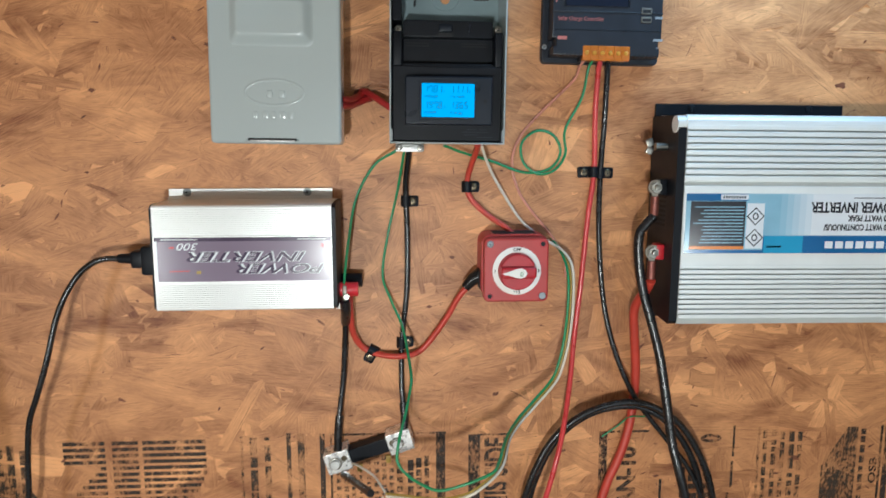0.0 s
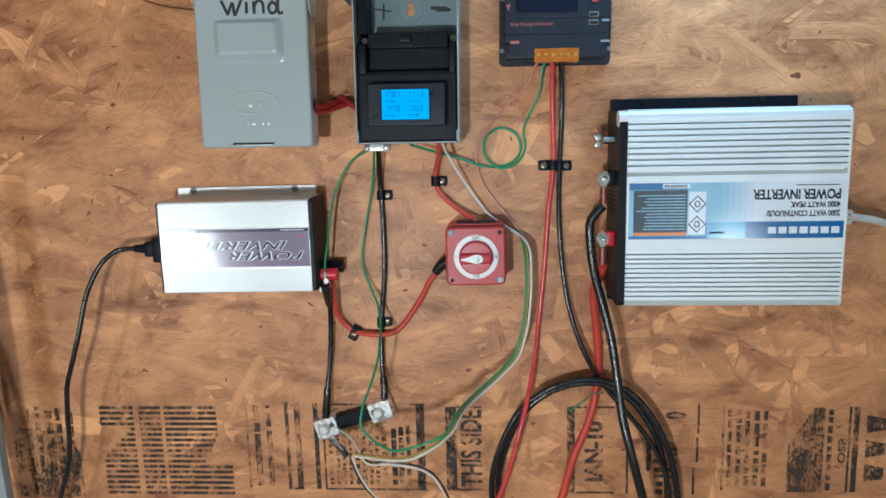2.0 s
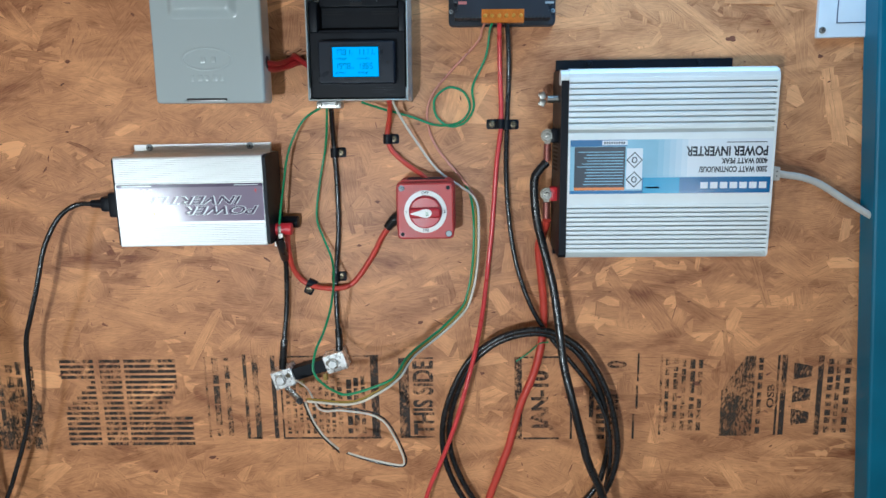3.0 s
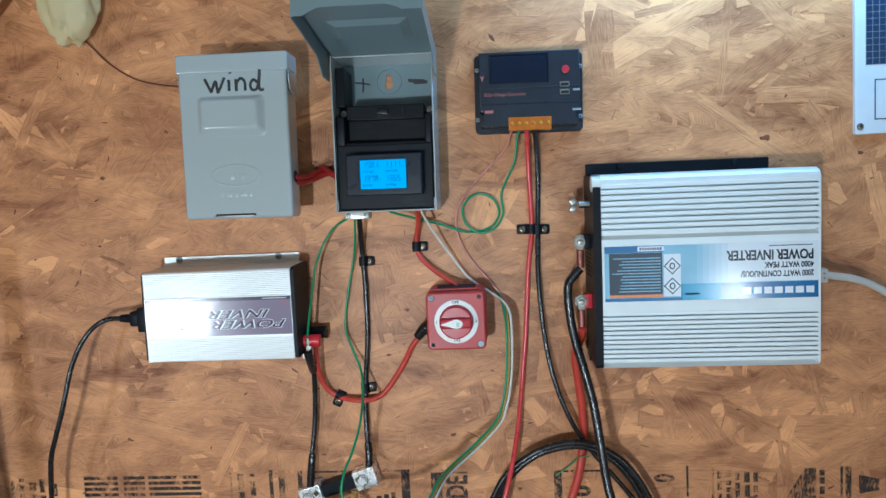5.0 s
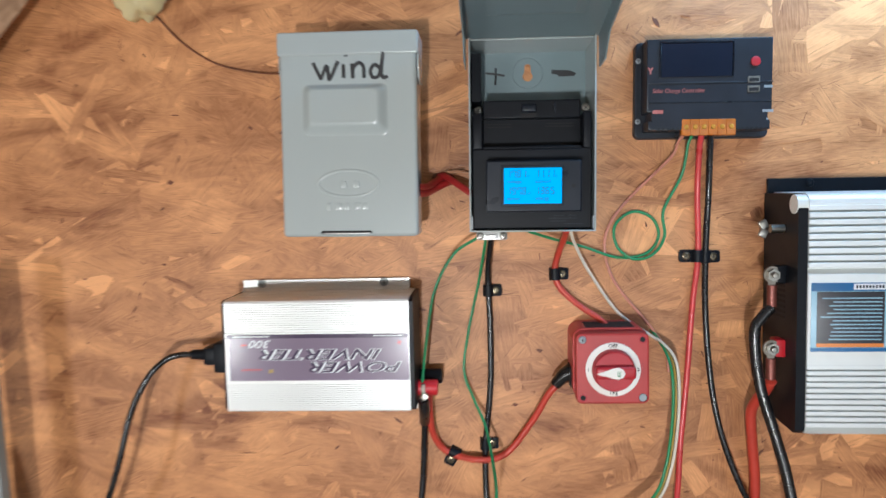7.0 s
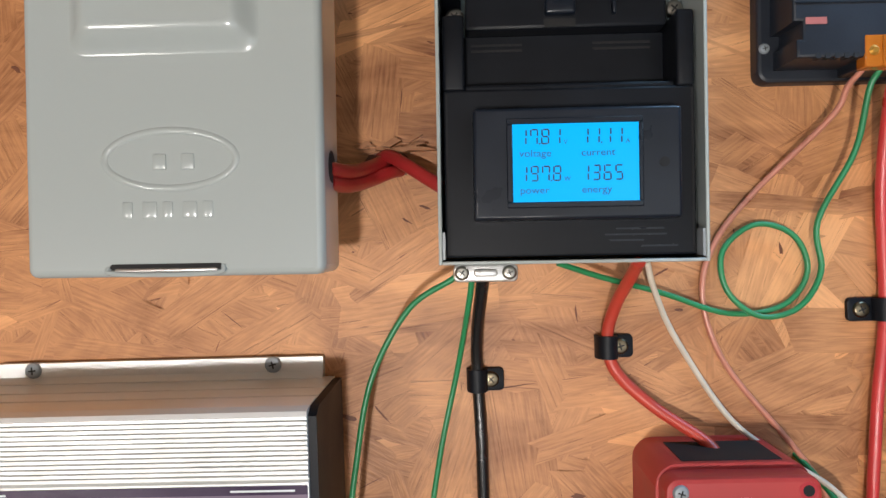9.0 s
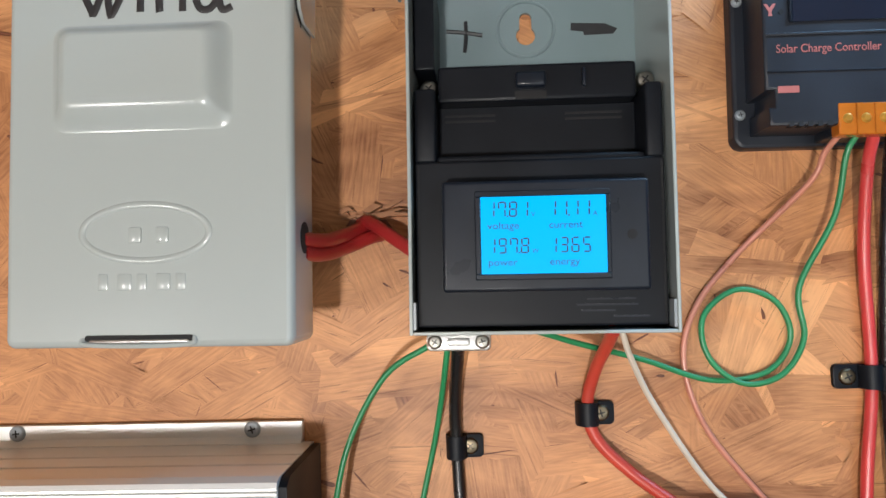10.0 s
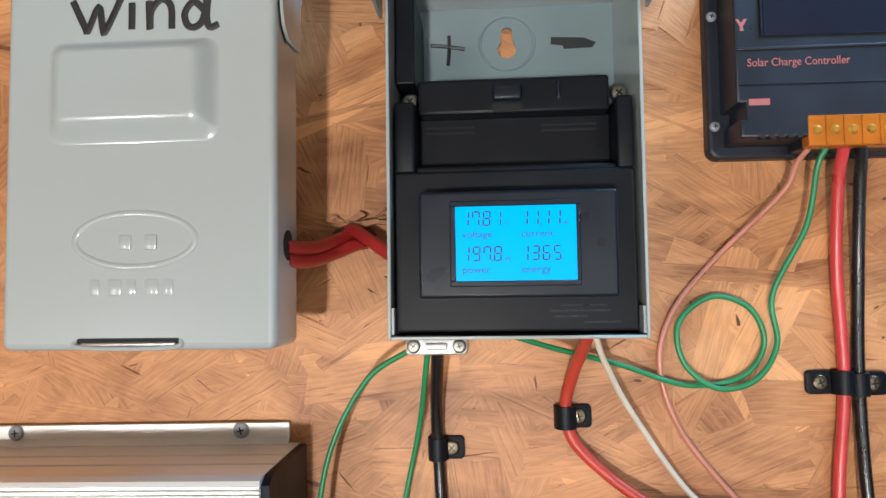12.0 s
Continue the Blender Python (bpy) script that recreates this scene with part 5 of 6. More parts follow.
# ---------- cables ----------
wire("mains_lead", [(-0.35, 0.042, 1.521), (-0.362, 0.044, 1.5215), (-0.375, 0.048, 1.518), (-0.388, 0.055, 1.506), (-0.401, 0.06, 1.484), (-0.411, 0.063, 1.458), (-0.421, 0.067, 1.417), (-0.434, 0.067, 1.379), (-0.448, 0.06, 1.348), (-0.458, 0.051, 1.306), (-0.464, 0.048, 1.25), (-0.481, 0.047, 1.197), (-0.502, 0.047, 1.145), (-0.54, 0.045, 1.05), (-0.56, 0.03, 0.9)], 0.0031, C_BLACK, "black flexible lead hanging from the small inverter")
wire("battery_cable", [(-0.0405, 0.04, 1.640), (-0.042, 0.03, 1.628), (-0.045, 0.012, 1.602), (-0.045, 0.0058, 1.577), (-0.044, 0.006, 1.536), (-0.045, 0.006, 1.478), (-0.0515, 0.0058, 1.413), (-0.052, 0.010, 1.361), (-0.049, 0.018, 1.330), (-0.0495, 0.020, 1.316)], 0.0033, C_BLACK, "black battery cable from the meter box to the shunt")
wire("heat_shrink_sleeve", [(-0.0505, 0.0145, 1.345), (-0.0492, 0.018, 1.331), (-0.0495, 0.020, 1.316)], 0.0048, C_BLACK, "black heat-shrink sleeve on a cable end", "sleeve")
wire("thin_green_wire", [(-0.050, 0.03, 1.640), (-0.056, 0.032, 1.634), (-0.079, 0.028, 1.619), (-0.099, 0.026, 1.584), (-0.1075, 0.030, 1.542), (-0.113, 0.040, 1.495), (-0.1125, 0.046, 1.480)], 0.0015, C_GREEN, "thin green wire curving down to the red terminal")
wire("thin_green_wire", [(-0.046, 0.036, 1.64), (-0.048, 0.03, 1.625), (-0.0550, 0.012, 1.588), (-0.0665, 0.008, 1.538), (-0.0725, 0.008, 1.494), (-0.063, 0.014, 1.466), (-0.051, 0.028, 1.441), (-0.0445, 0.058, 1.418), (-0.041, 0.094, 1.401), (-0.0435, 0.107, 1.386), (-0.048, 0.122, 1.37), (-0.052, 0.137, 1.36), (-0.055, 0.144, 1.346), (-0.055, 0.146, 1.334), (-0.047, 0.15, 1.324), (-0.03, 0.16, 1.3165), (-0.01, 0.168, 1.3155), (0.0323, 0.1675, 1.3296), (0.0432, 0.1535, 1.3359), (0.0492, 0.1375, 1.3429), (0.0581, 0.1135, 1.3469), (0.0726, 0.0845, 1.3507), (0.0938, 0.0615, 1.362), (0.116, 0.0505, 1.3826), (0.1241, 0.0485, 1.4038), (0.1289, 0.0475, 1.4269), (0.1318, 0.0485, 1.4593), (0.1323, 0.0475, 1.4919), (0.1308, 0.0375, 1.5115), (0.127, 0.014, 1.526), (0.122, -0.001, 1.534)], 0.0015, C_GREEN, "thin green wire looping over the shunt beside the white wire")
wire("thin_white_wire", [(0.036, 0.044, 1.64), (0.042, 0.034, 1.625), (0.056, 0.02, 1.599), (0.086, 0.01, 1.555), (0.115, 0.012, 1.533), (0.129, 0.022, 1.524), (0.137, 0.036, 1.512), (0.1385, 0.046, 1.492), (0.138, 0.047, 1.459), (0.135, 0.046, 1.426), (0.13, 0.047, 1.402), (0.121, 0.049, 1.379), (0.0975, 0.06, 1.357), (0.075, 0.083, 1.345), (0.06, 0.112, 1.341), (0.053, 0.136, 1.338), (0.047, 0.152, 1.331), (0.035, 0.166, 1.324), (0.017, 0.177, 1.3165), (0.002, 0.17, 1.307), (-0.018, 0.158, 1.299), (-0.045, 0.146, 1.296), (-0.067, 0.134, 1.293)], 0.0015, C_WHITE, "thin white wire from the meter box to the shunt")
wire("thin_dark_wire", [(0.1210, -0.001, 1.5325), (0.1270, 0.014, 1.5240), (0.1339, 0.0365, 1.5111), (0.1353, 0.0465, 1.4919), (0.1348, 0.0475, 1.4592), (0.1318, 0.0465, 1.4264), (0.1269, 0.0475, 1.4029), (0.1184, 0.0495, 1.3809), (0.0956, 0.0605, 1.3596), (0.0737, 0.0835, 1.3479), (0.0590, 0.1125, 1.3440), (0.0510, 0.1365, 1.3405), (0.0450, 0.1525, 1.3335), (0.0336, 0.1665, 1.3269), (0.0155, 0.1775, 1.3193), (0.0006, 0.1705, 1.3099), (-0.0187, 0.1585, 1.3021), (-0.0454, 0.1465, 1.2992), (-0.0674, 0.1345, 1.2962)], 0.0011, C_YELLOW, "thin yellow-brown wire beside the white wire")
wire("thin_dark_wire", [(0.1235, -0.001, 1.5320), (0.1290, 0.014, 1.5235), (0.1355, 0.0346, 1.5115), (0.1369, 0.0446, 1.4920), (0.1364, 0.0456, 1.4591), (0.1334, 0.0446, 1.4262), (0.1285, 0.0456, 1.4025), (0.1197, 0.0476, 1.3799), (0.0965, 0.0586, 1.3583), (0.0744, 0.0816, 1.3465), (0.0595, 0.1106, 1.3425), (0.0520, 0.1346, 1.3393), (0.0460, 0.1506, 1.3323), (0.0343, 0.1646, 1.3254), (0.0163, 0.1756, 1.3179), (0.0013, 0.1686, 1.3084), (-0.0184, 0.1566, 1.3006), (-0.0452, 0.1446, 1.2976), (-0.0672, 0.1326, 1.2946)], 0.0012, C_BLACK, "thin black wire between the white and yellow wires")
wire("thin_white_wire", [(-0.071, 0.13, 1.29), (-0.065, 0.118, 1.26), (-0.055, 0.108, 1.235), (-0.043, 0.088, 1.209)], 0.0012, C_WHITE, "loose white wire end below the shunt")
wire("thin_white_wire", [(-0.030, 0.092, 1.2055), (-0.003, 0.098, 1.200), (0.033, 0.1, 1.193), (0.041, 0.1, 1.196), (0.037, 0.1, 1.214), (0.023, 0.1, 1.244), (0.011, 0.1, 1.256), (-0.005, 0.1, 1.262), (-0.036, 0.1, 1.266), (-0.053, 0.1, 1.265), (-0.064, 0.095, 1.267), (-0.071, 0.088, 1.275), (-0.083, 0.07, 1.283), (-0.1, 0.045, 1.282), (-0.109, 0.03, 1.279)], 0.0012, C_WHITE, "white wire bent back in a loop below the shunt")
wire("thin_dark_wire", [(-0.0737, 0.129, 1.2895), (-0.0677, 0.117, 1.2592), (-0.0576, 0.107, 1.2339), (-0.0425, 0.087, 1.2035)], 0.0011, C_BLACK, "thin black wire end beside the white one")
wire("thin_dark_wire", [(-0.0325, 0.091, 1.2045), (-0.0036, 0.097, 1.1973), (0.0327, 0.099, 1.1902), (0.0438, 0.099, 1.1955), (0.0396, 0.099, 1.215), (0.0254, 0.099, 1.2455), (0.0125, 0.099, 1.2584), (-0.0044, 0.099, 1.2647), (-0.0358, 0.099, 1.2688), (-0.0529, 0.099, 1.2678), (-0.0626, 0.094, 1.2694), (-0.0689, 0.087, 1.2768)], 0.0011, C_BLACK, "thin black wire bent back beside the white one")
wire("battery_cable", [(0.032, 0.045, 1.640), (0.031, 0.032, 1.632), (0.0275, 0.013, 1.617), (0.024, 0.0058, 1.599), (0.028, 0.006, 1.581), (0.046, 0.009, 1.563), (0.068, 0.018, 1.548), (0.074, 0.024, 1.541)], 0.0032, C_RED, "red battery cable from the meter box to the switch")
wire("thin_pink_wire", [(0.1495, 0.024, 1.7310), (0.1455, 0.018, 1.724), (0.140, 0.012, 1.710), (0.104, 0.004, 1.674), (0.082, 0.004, 1.647), (0.075, 0.004, 1.619), (0.086, 0.004, 1.583), (0.120, 0.004, 1.539), (0.1355, 0.004, 1.515), (0.1395, 0.004, 1.49)], 0.0015, C_PINK, "thin clear pink wire from the charge controller")
wire("thin_green_wire", [(0.1583, 0.024, 1.7310), (0.155, 0.02, 1.722), (0.150, 0.015, 1.692), (0.1335, 0.009, 1.657), (0.1345, 0.009, 1.631), (0.1225, 0.009, 1.6125), (0.103, 0.008, 1.6085), (0.087, 0.007, 1.622), (0.0855, 0.006, 1.643), (0.103, 0.006, 1.6565), (0.1225, 0.006, 1.650), (0.1295, 0.005, 1.631), (0.117, 0.004, 1.6135), (0.088, 0.005, 1.610), (0.053, 0.010, 1.622), (0.019, 0.02, 1.632), (-0.004, 0.03, 1.640)], 0.0015, C_GREEN, "thin green wire coiled once below the charge controller")
wire("supply_wire", [(0.1667, 0.024, 1.731), (0.167, 0.016, 1.715), (0.168, 0.006, 1.671), (0.169, 0.0046, 1.61), (0.163, 0.006, 1.56), (0.157, 0.006, 1.482), (0.1535, 0.007, 1.449), (0.1495, 0.01, 1.416), (0.1425, 0.023, 1.366), (0.132, 0.041, 1.3195), (0.122, 0.052, 1.285), (0.109, 0.054, 1.238), (0.092, 0.053, 1.189), (0.082, 0.052, 1.165), (0.06, 0.045, 1.1), (0.04, 0.015, 0.95)], 0.0030, C_RED2, "bright red supply wire from the charge controller")
wire("supply_wire", [(0.1755, 0.024, 1.7310), (0.1775, 0.016, 1.715), (0.179, 0.006, 1.671), (0.1765, 0.0046, 1.610), (0.175, 0.010, 1.544), (0.180, 0.014, 1.474), (0.190, 0.020, 1.420), (0.208, 0.024, 1.371), (0.231, 0.020, 1.333), (0.269, 0.020, 1.285), (0.290, 0.022, 1.256), (0.308, 0.024, 1.214), (0.313, 0.026, 1.170), (0.308, 0.026, 1.12), (0.29, 0.02, 1.04), (0.28, 0.01, 0.95)], 0.0031, C_BLACK, "black supply wire from the charge controller")
wire("inverter_cable", [(0.2215, 0.056, 1.564), (0.213, 0.056, 1.555), (0.206, 0.056, 1.54), (0.2095, 0.059, 1.493), (0.221, 0.068, 1.444), (0.229, 0.074, 1.408), (0.235, 0.083, 1.36), (0.239, 0.089, 1.324), (0.2445, 0.097, 1.296), (0.252, 0.101, 1.265), (0.264, 0.1, 1.218), (0.27, 0.098, 1.195), (0.3, 0.08, 1.11), (0.32, 0.04, 0.95)], 0.0052, C_BLACK, "thick black inverter cable hanging down")
wire("inverter_cable", [(0.2215, 0.056, 1.494), (0.2205, 0.046, 1.482), (0.217, 0.03, 1.466), (0.2155, 0.022, 1.45), (0.219, 0.017, 1.418), (0.2235, 0.012, 1.377), (0.223, 0.009, 1.335), (0.217, 0.01, 1.299), (0.208, 0.01, 1.269), (0.193, 0.01, 1.232), (0.176, 0.012, 1.17), (0.167, 0.012, 1.145), (0.14, 0.012, 1.06), (0.13, 0.012, 0.95)], 0.0052, C_RED, "thick red inverter cable hanging down")
coil = bm_tube([(0.13, 0.024, 1.075), (0.102, 0.026, 1.125), (0.0875, 0.028, 1.176), (0.0915, 0.030, 1.233), (0.119, 0.030, 1.297), (0.157, 0.030, 1.331), (0.201, 0.030, 1.345), (0.239, 0.031, 1.340), (0.276, 0.032, 1.313), (0.306, 0.034, 1.258), (0.320, 0.034, 1.194), (0.317, 0.034, 1.150), (0.300, 0.03, 1.105), (0.26, 0.026, 1.065), (0.2, 0.024, 1.05)], 0.0040)
solo("coiled_cable", coil, C_BLACK, "black cable lying in a round coil", "cable", "cables on the board")
coil = bm_tube([(0.14, 0.014, 1.075), (0.112, 0.016, 1.125), (0.0965, 0.018, 1.176), (0.100, 0.019, 1.231), (0.125, 0.019, 1.291), (0.160, 0.019, 1.3235), (0.201, 0.0195, 1.3365), (0.236, 0.021, 1.3325), (0.271, 0.022, 1.306), (0.299, 0.022, 1.255), (0.312, 0.0145, 1.194), (0.309, 0.0135, 1.150), (0.295, 0.0145, 1.11), (0.26, 0.015, 1.075), (0.2, 0.014, 1.06)], 0.0040)
solo("coiled_cable", coil, C_BLACK, "black cable lying in a round coil behind another", "cable", "cables on the board")
wire("thin_green_wire", [(0.2265, 0.038, 1.331), (0.218, 0.012, 1.320), (0.205, 0.006, 1.306), (0.188, 0.004, 1.293)], 0.0010, C_GREEN, "short thin green tie wire at the coil")
wire("battery_cable", [(-0.1085, 0.022, 1.480), (-0.1085, 0.024, 1.458), (-0.106, 0.012, 1.426), (-0.091, 0.006, 1.4055), (-0.059, 0.0135, 1.400), (-0.030, 0.008, 1.405), (-0.002, 0.011, 1.441), (0.014, 0.017, 1.470), (0.027, 0.020, 1.4850)], 0.0035, C_RED, "red battery cable from the small inverter to the switch")
wire("battery_cable", [(-0.1125, 0.046, 1.474), (-0.1122, 0.040, 1.462), (-0.115, 0.016, 1.436), (-0.119, 0.010, 1.377), (-0.1255, 0.015, 1.322), (-0.1260, 0.026, 1.292)], 0.0033, C_BLACK, "black battery cable from the small inverter to the shunt")
wire("heat_shrink_sleeve", [(-0.1125, 0.0465, 1.473), (-0.1122, 0.040, 1.461), (-0.1145, 0.020, 1.443)], 0.0055, C_BLACK, "black heat-shrink sleeve on a cable end", "sleeve")
wire("heat_shrink_sleeve", [(-0.1245, 0.0135, 1.330), (-0.1255, 0.016, 1.318), (-0.1262, 0.026, 1.292)], 0.0048, C_BLACK, "black heat-shrink sleeve on a cable end", "sleeve")
wire("cable_stub", [(-0.12, 0.028, 1.265), (-0.104, 0.06, 1.271), (-0.084, 0.105, 1.281)], 0.0042, C_BLACK, "short black cable end below the shunt")
wire("battery_cable", [(-0.110, 0.066, 1.6865), (-0.103, 0.045, 1.6870), (-0.097, 0.020, 1.6920), (-0.091, 0.004, 1.6970), (-0.089, -0.001, 1.698)], 0.0036, C_CRIMSON, "red cable from the grey box into the board")
wire("battery_cable", [(-0.110, 0.064, 1.6805), (-0.104, 0.045, 1.6805), (-0.097, 0.022, 1.6850), (-0.088, 0.010, 1.6900), (-0.083, -0.001, 1.692)], 0.0036, C_CRIMSON, "red cable from the grey box into the board")
wire("battery_cable", [(-0.094, -0.001, 1.6990), (-0.088, 0.010, 1.6985), (-0.078, 0.020, 1.6920), (-0.066, 0.028, 1.6835), (-0.0585, 0.032, 1.6785)], 0.0036, C_CRIMSON, "red cable from the board into the meter box")
wire("mains_lead", [(0.498, 0.045, 1.545), (0.510, 0.042, 1.5425), (0.535, 0.036, 1.538), (0.562, 0.03, 1.528), (0.60, 0.025, 1.505), (0.66, 0.02, 1.47)], 0.0044, C_CORD, "off-white mains cord from the large inverter")
wire("thin_dark_wire", [(-0.405, 0.012, 1.893), (-0.387, 0.005, 1.873), (-0.362, 0.003, 1.846), (-0.326, 0.003, 1.823), (-0.276, 0.006, 1.811), (-0.236, 0.03, 1.806)], 0.0010, SLIVER, "thin brown wire running to the grey box")
# torn hole in the board where the red cables pass
r_h = random.Random(9)
torn = thing("torn_hole", -0.089, 0, 1.690, "ragged hole torn in the board round the red cables", "hole")
part("opening", bm_plate([(-0.089 + 0.0130 * r_h.uniform(0.7, 1.2) * math.cos(radians(a)), 1.696 + 0.0085 * r_h.uniform(0.7, 1.2) * math.sin(radians(a))) for a in range(0, 360, 24)], 0.0008, 0.0013), SLIVER, torn, "dark ragged opening", smooth=False)
for k in range(11):
    x, z, a = -0.089 + r_h.uniform(-0.016, 0.016), 1.7045 + r_h.uniform(-0.003, 0.005), r_h.uniform(-22, 14)
    l, w = r_h.uniform(0.004, 0.010), r_h.uniform(0.0008, 0.0022)
    part("splinter", turn_about(bm_plate([(x - l, z), (x - l * 0.3, z - w), (x + l, z - w * 0.3), (x + l * 0.4, z + w)], 0.001, 0.0028 + 0.0006 * k), x, 0, z, a), OSB, torn, "pale torn splinter", smooth=False)
# clips
cable_clip(0.0312, 1.594, -0.0072, 0, 0.0044)
cable_clip(-0.0380, 1.578, -0.0072, 0, 0.0042)
cable_clip(-0.0448, 1.4140, -0.0070, 0, 0.0042)
cable_clip(-0.0890, 1.3965, 0.0088, -62, 0.0044)
cable_clip(0.1845, 1.609, -0.0085, 0, 0.0042)
cable_clip(0.1575, 1.610, 0.0110, 0, 0.0042)

# ---------- framing and things at the left ----------
STUD_OB = solo("wall_stud", bm_box(-0.738, -0.645, 0.0, 0.038, 0.0, 2.44, 0.003), STUD, "greyed upright timber stud with knots", "stud", kind="structure")
solo("wall_stud", bm_box(-0.90, -0.741, 0.0, 0.026, 0.0, 2.44, 0.003), DARKWOOD, "dark upright timber beside the stud", "stud", kind="structure")
br = bm_box(-0.0185, 0.0215, 0.0385, 0.127, -0.006, 0.80, 0.003)
bmesh.ops.transform(br, verts=br.verts[:], matrix=pose(-0.631, 0, 1.7815, 0, 43, 0))
solo("timber_brace", br, BRACE, "diagonal timber brace nailed across the stud", "brace")
bar = bm_box(-0.0150, 0.0095, 0.070, 0.084, -1.6, 0.0, 0.002)
bmesh.ops.transform(bar, verts=bar.verts[:], matrix=pose(-0.552, 0, 1.604, 0, -1.9, 0))
solo("metal_bar", bar, BARM, "grey metal bar standing upright against the board", "metal bar")

for kx, kz, kr in ((-0.688, 1.66, 0.004), (-0.668, 1.625, 0.003), (-0.672, 1.55, 0.0028), (-0.699, 1.715, 0.0035), (-0.705, 1.51, 0.003), (-0.668, 1.70, 0.0025)):
    part("nail_hole", bm_cyl((kx, 0.0378, kz), OUT, kr, 0.0005, 10), SLIVER, STUD_OB, smooth=False)
part("paper_scrap", bm_box(-0.687, -0.681, 0.0378, 0.0386, 1.645, 1.668), WHITEP, STUD_OB, "scrap of white paper", smooth=False)
card = thing("hardware_pack", -0.76, 0.038, 1.70, "green carded blister pack hanging on the stud", "package")
part("card", bm_plate(rounded(-0.806, -0.725, 1.697, 1.812, 0.004), 0.0385, 0.0395), GREENCARD, card, smooth=False)
part("blister", bm_plate(rounded(-0.801, -0.731, 1.703, 1.775, 0.008), 0.0395, 0.053, 0.003), BLISTER, card, "clear plastic blister")
part("printed_band", bm_box(-0.79, -0.748, 0.0394, 0.0398, 1.780, 1.786), WHITEP, card, "white bar of print", smooth=False)
hw = bm_cyl((-0.757, 0.0435, 1.712), (0.1, 0, 1), 0.006, 0.045, 12)
bm_cyl((-0.757, 0.0435, 1.749), (0.4, 0, 1), 0.0045, 0.014, 12, bm=hw)
part("hardware", hw, CAST, card, "small metal fitting")
part("hanger_hole", bm_cyl((-0.765, 0.0393, 1.802), OUT, 0.004, 0.0004, 16), SLOT, card)

obox = thing("outlet_box", -0.62, 0.0, 1.29, "blue plastic outlet box nailed to the stud", "outlet box")
bb = bm_box(-0.6445, -0.600, 0.004, 0.088, 1.288, 1.388, 0.003)
for v in bb.verts:
    if v.co.z < 1.31:
        v.co.z += 0.028 * max(0.0, (v.co.y + 0.088) / 0.084)
part("box_shell", bb, BLUEBOX, obox)
part("box_ear", bm_box(-0.612, -0.594, 0.010, 0.040, 1.384, 1.396, 0.002), BLUEBOX, obox)
part("orange_sticker", bm_box(-0.6005, -0.5995, 0.052, 0.066, 1.336, 1.362), STICKER, obox, "small orange sticker", smooth=False)
part("white_sticker", bm_box(-0.6005, -0.5995, 0.010, 0.026, 1.342, 1.376), WHITEP, obox, smooth=False)
pm_ = thing("energy_monitor", -0.655, 0.088, 1.27, "grey plug-in energy monitor with a dull red display", "energy monitor")
pb = part("case", bm_box(-0.694, -0.625, 0.0885, 0.130, 1.273, 1.410, 0.005, 3), BEIGE, pm_)
part("display_panel", bm_box(-0.689, -0.640, 0.1295, 0.1308, 1.352, 1.400, 0.0004, 1), BLACKP, pb, "dark control panel")
part("display", bm_box(-0.682, -0.646, 0.1306, 0.1312, 1.370, 1.391), MAROON, pb, "unlit maroon display")
for k in range(5):
    part("button", bm_box(-0.6868 + k * 0.0095, -0.680 + k * 0.0095, 0.1306, 0.1322, 1.355, 1.363, 0.0006, 1), GALV, pb)
part("case_step", bm_box(-0.690, -0.640, 0.1295, 0.1310, 1.277, 1.344, 0.0012, 1), BEIGE, pb)
plg = thing("power_plug", -0.66, 0.13, 1.30, "black power plug in the energy monitor", "plug")
part("plug_body", bm_cyl((-0.664, 0.1305, 1.302), (-0.5, -0.85, -0.05), 0.0145, 0.030, 18, 0.011, 0.002), C_BLACK, plg)
part("cord", bm_tube([(-0.679, 0.155, 1.300), (-0.695, 0.167, 1.294), (-0.715, 0.165, 1.268), (-0.727, 0.15, 1.22), (-0.73, 0.13, 1.1), (-0.73, 0.10, 0.9)], 0.004), C_BLACK, plg)
wire("mains_lead", [(-0.655, 0.100, 1.4095), (-0.640, 0.098, 1.4155), (-0.615, 0.078, 1.408), (-0.594, 0.062, 1.376), (-0.582, 0.052, 1.33), (-0.572, 0.046, 1.27), (-0.564, 0.042, 1.18), (-0.56, 0.04, 1.05)], 0.0042, C_BLACK, "black flexible lead running down past the blue outlet box")

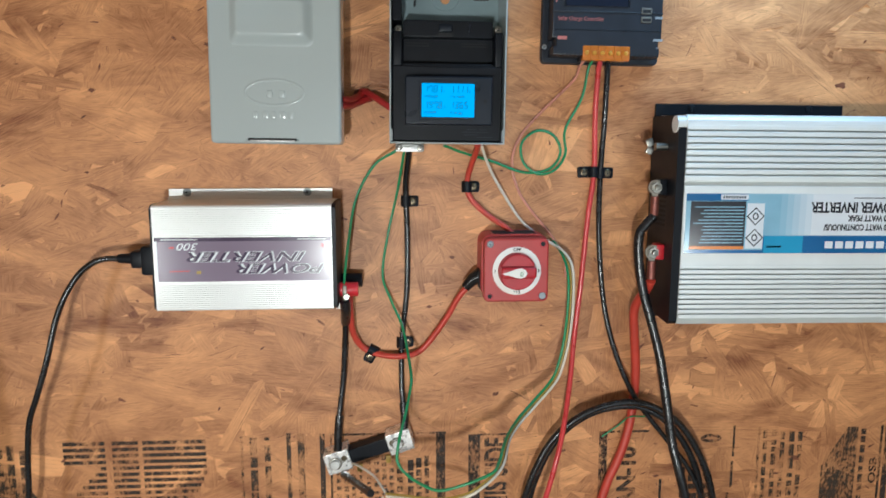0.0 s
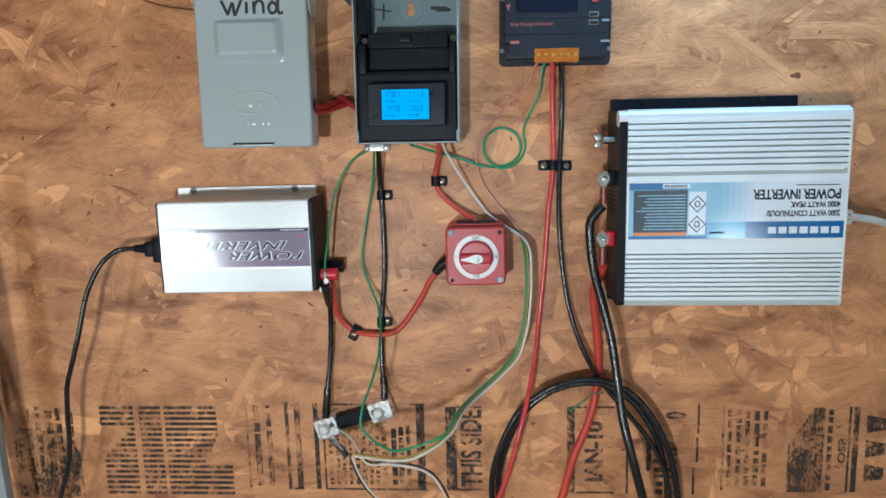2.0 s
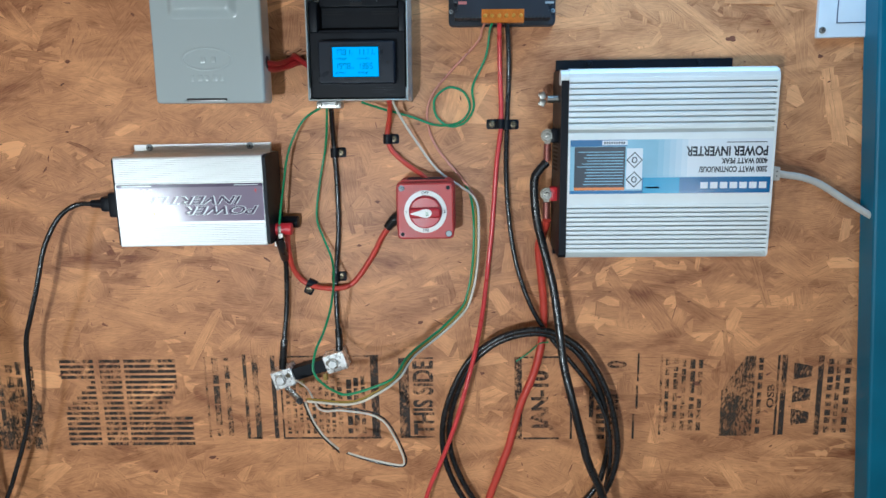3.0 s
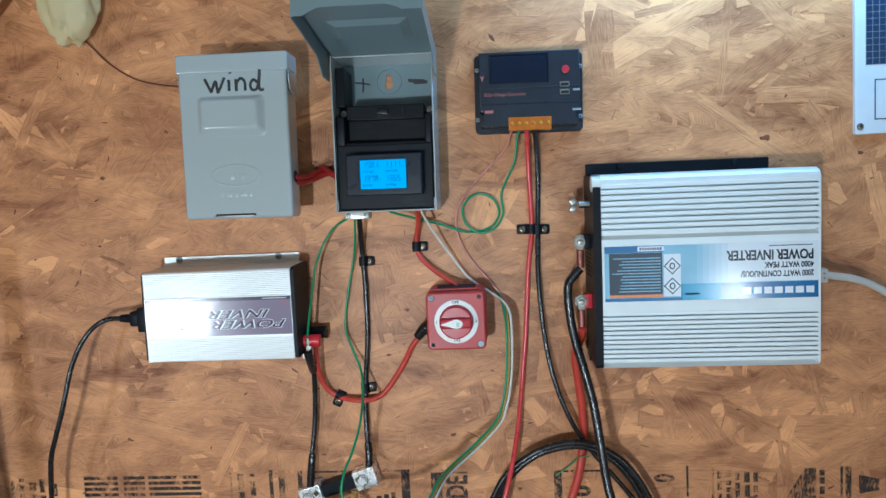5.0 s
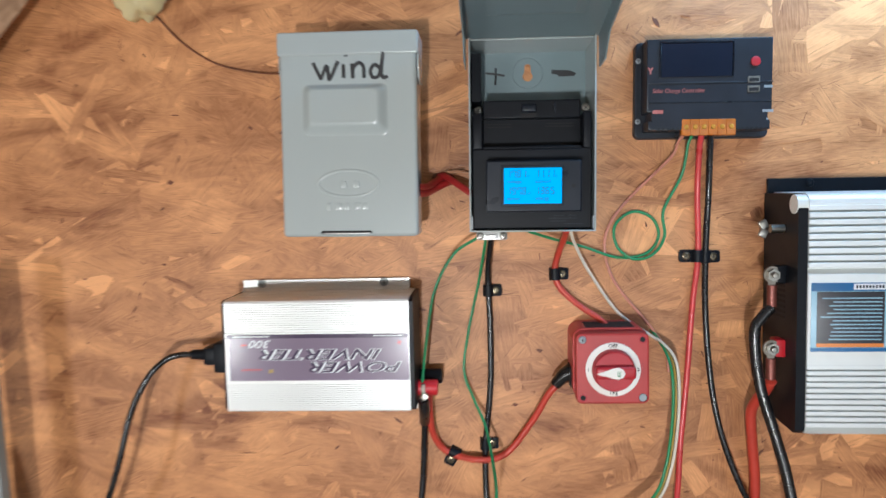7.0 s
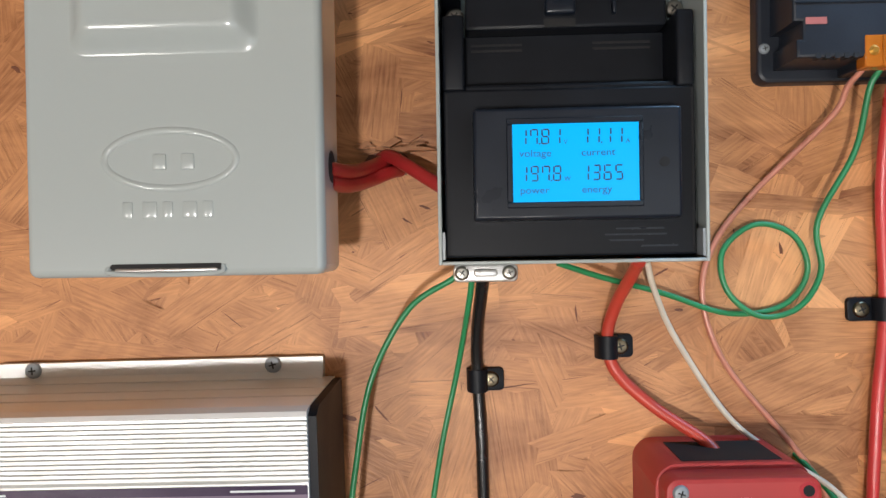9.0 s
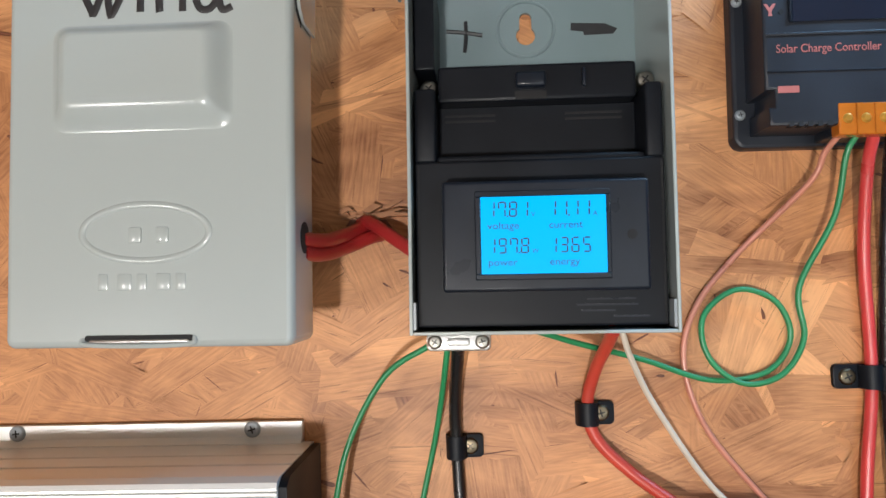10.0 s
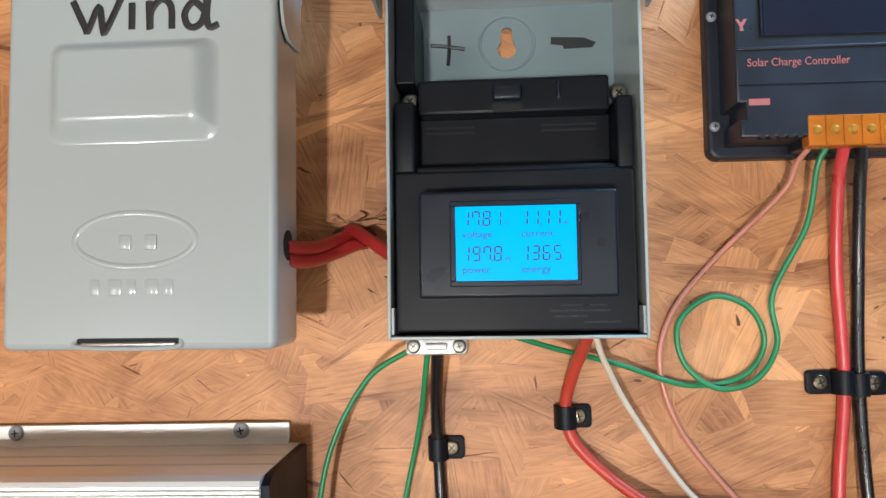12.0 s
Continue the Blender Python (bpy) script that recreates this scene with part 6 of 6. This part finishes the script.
bag = bmesh.new()
bmesh.ops.create_icosphere(bag, subdivisions=4, radius=1.0)
for v in bag.verts:
    n = noise.noise(v.co * 1.7 + Vector((3, 1, 5))) * 0.30 + noise.noise(v.co * 4.1) * 0.13
    v.co = Vector((v.co.x * (0.033 + 0.012 * v.co.z), v.co.y * 0.026, v.co.z * 0.050)) * (1 + n)
bmesh.ops.translate(bag, verts=bag.verts[:], vec=(-0.396, -0.026, 1.912))
solo("plastic_bag", bag, PALEBAG, "small crumpled pale yellow plastic bag on the board", "plastic bag")

# ---------- panel and post at the right ----------
pn = thing("control_panel", 0.66, 0, 1.705, "white enamelled panel with dark gridded fields screwed to the board", "panel")
part("sheet", bm_plate(rounded(0.5545, 0.78, 1.7055, 2.04, 0.002, 3), 0.0006, 0.006, 0.0008), PANELW, pn)
gridm = bm_box(0.5665, 0.76, 0.0058, 0.0064, 1.786, 2.02)
part("dark_field", gridm, NAVY, pn, "dark printed field", smooth=False)
gl = bmesh.new()
for k in range(26):
    bm_box(0.5665 + k * 0.0075, 0.5670 + k * 0.0075, 0.0063, 0.0066, 1.786, 2.02, bm=gl)
for k in range(31):
    bm_box(0.5665, 0.76, 0.0063, 0.0066, 1.786 + k * 0.0076, 1.7865 + k * 0.0076, bm=gl)
part("grid_lines", gl, GALV, pn, "fine pale grid lines", smooth=False)
ol = bm_box(0.5765, 0.76, 0.0058, 0.0064, 1.722, 1.7232)
bm_box(0.5765, 0.76, 0.0058, 0.0064, 1.7680, 1.7692, bm=ol)
bm_box(0.5765, 0.5777, 0.0058, 0.0064, 1.7232, 1.7680, bm=ol)
part("outlined_field", ol, NAVY, pn, "thin dark outline", smooth=False)
for x, z in ((0.5605, 1.7145), (0.7735, 1.7145)):
    screw(pn, x, 0.006, z, 0.0042, STEEL)
tp = bm_box(0.0, 0.10, 0.0006, 0.034, -1.1, 0.9, 0.003)
bmesh.ops.transform(tp, verts=tp.verts[:], matrix=pose(0.6185, 0, 1.62, 0, -4.0, 0))
solo("painted_board", tp, TEAL, "upright board painted teal", "board")

# ---------- mounted a little out of true ----------
for ob, x, z, degrees in ((box, -0.171, 1.735, 0.8), (mbox, -0.001, 1.70, 0.8), (ctl, 0.171, 1.776, 1.0), (big, 0.36, 1.56, 0.5)):
    o = ob.location.copy()
    ob.matrix_world = pose(x, 0, z) @ pose(0, 0, 0, 0, degrees, 0) @ pose(-x, 0, -z) @ Matrix.Translation(o)
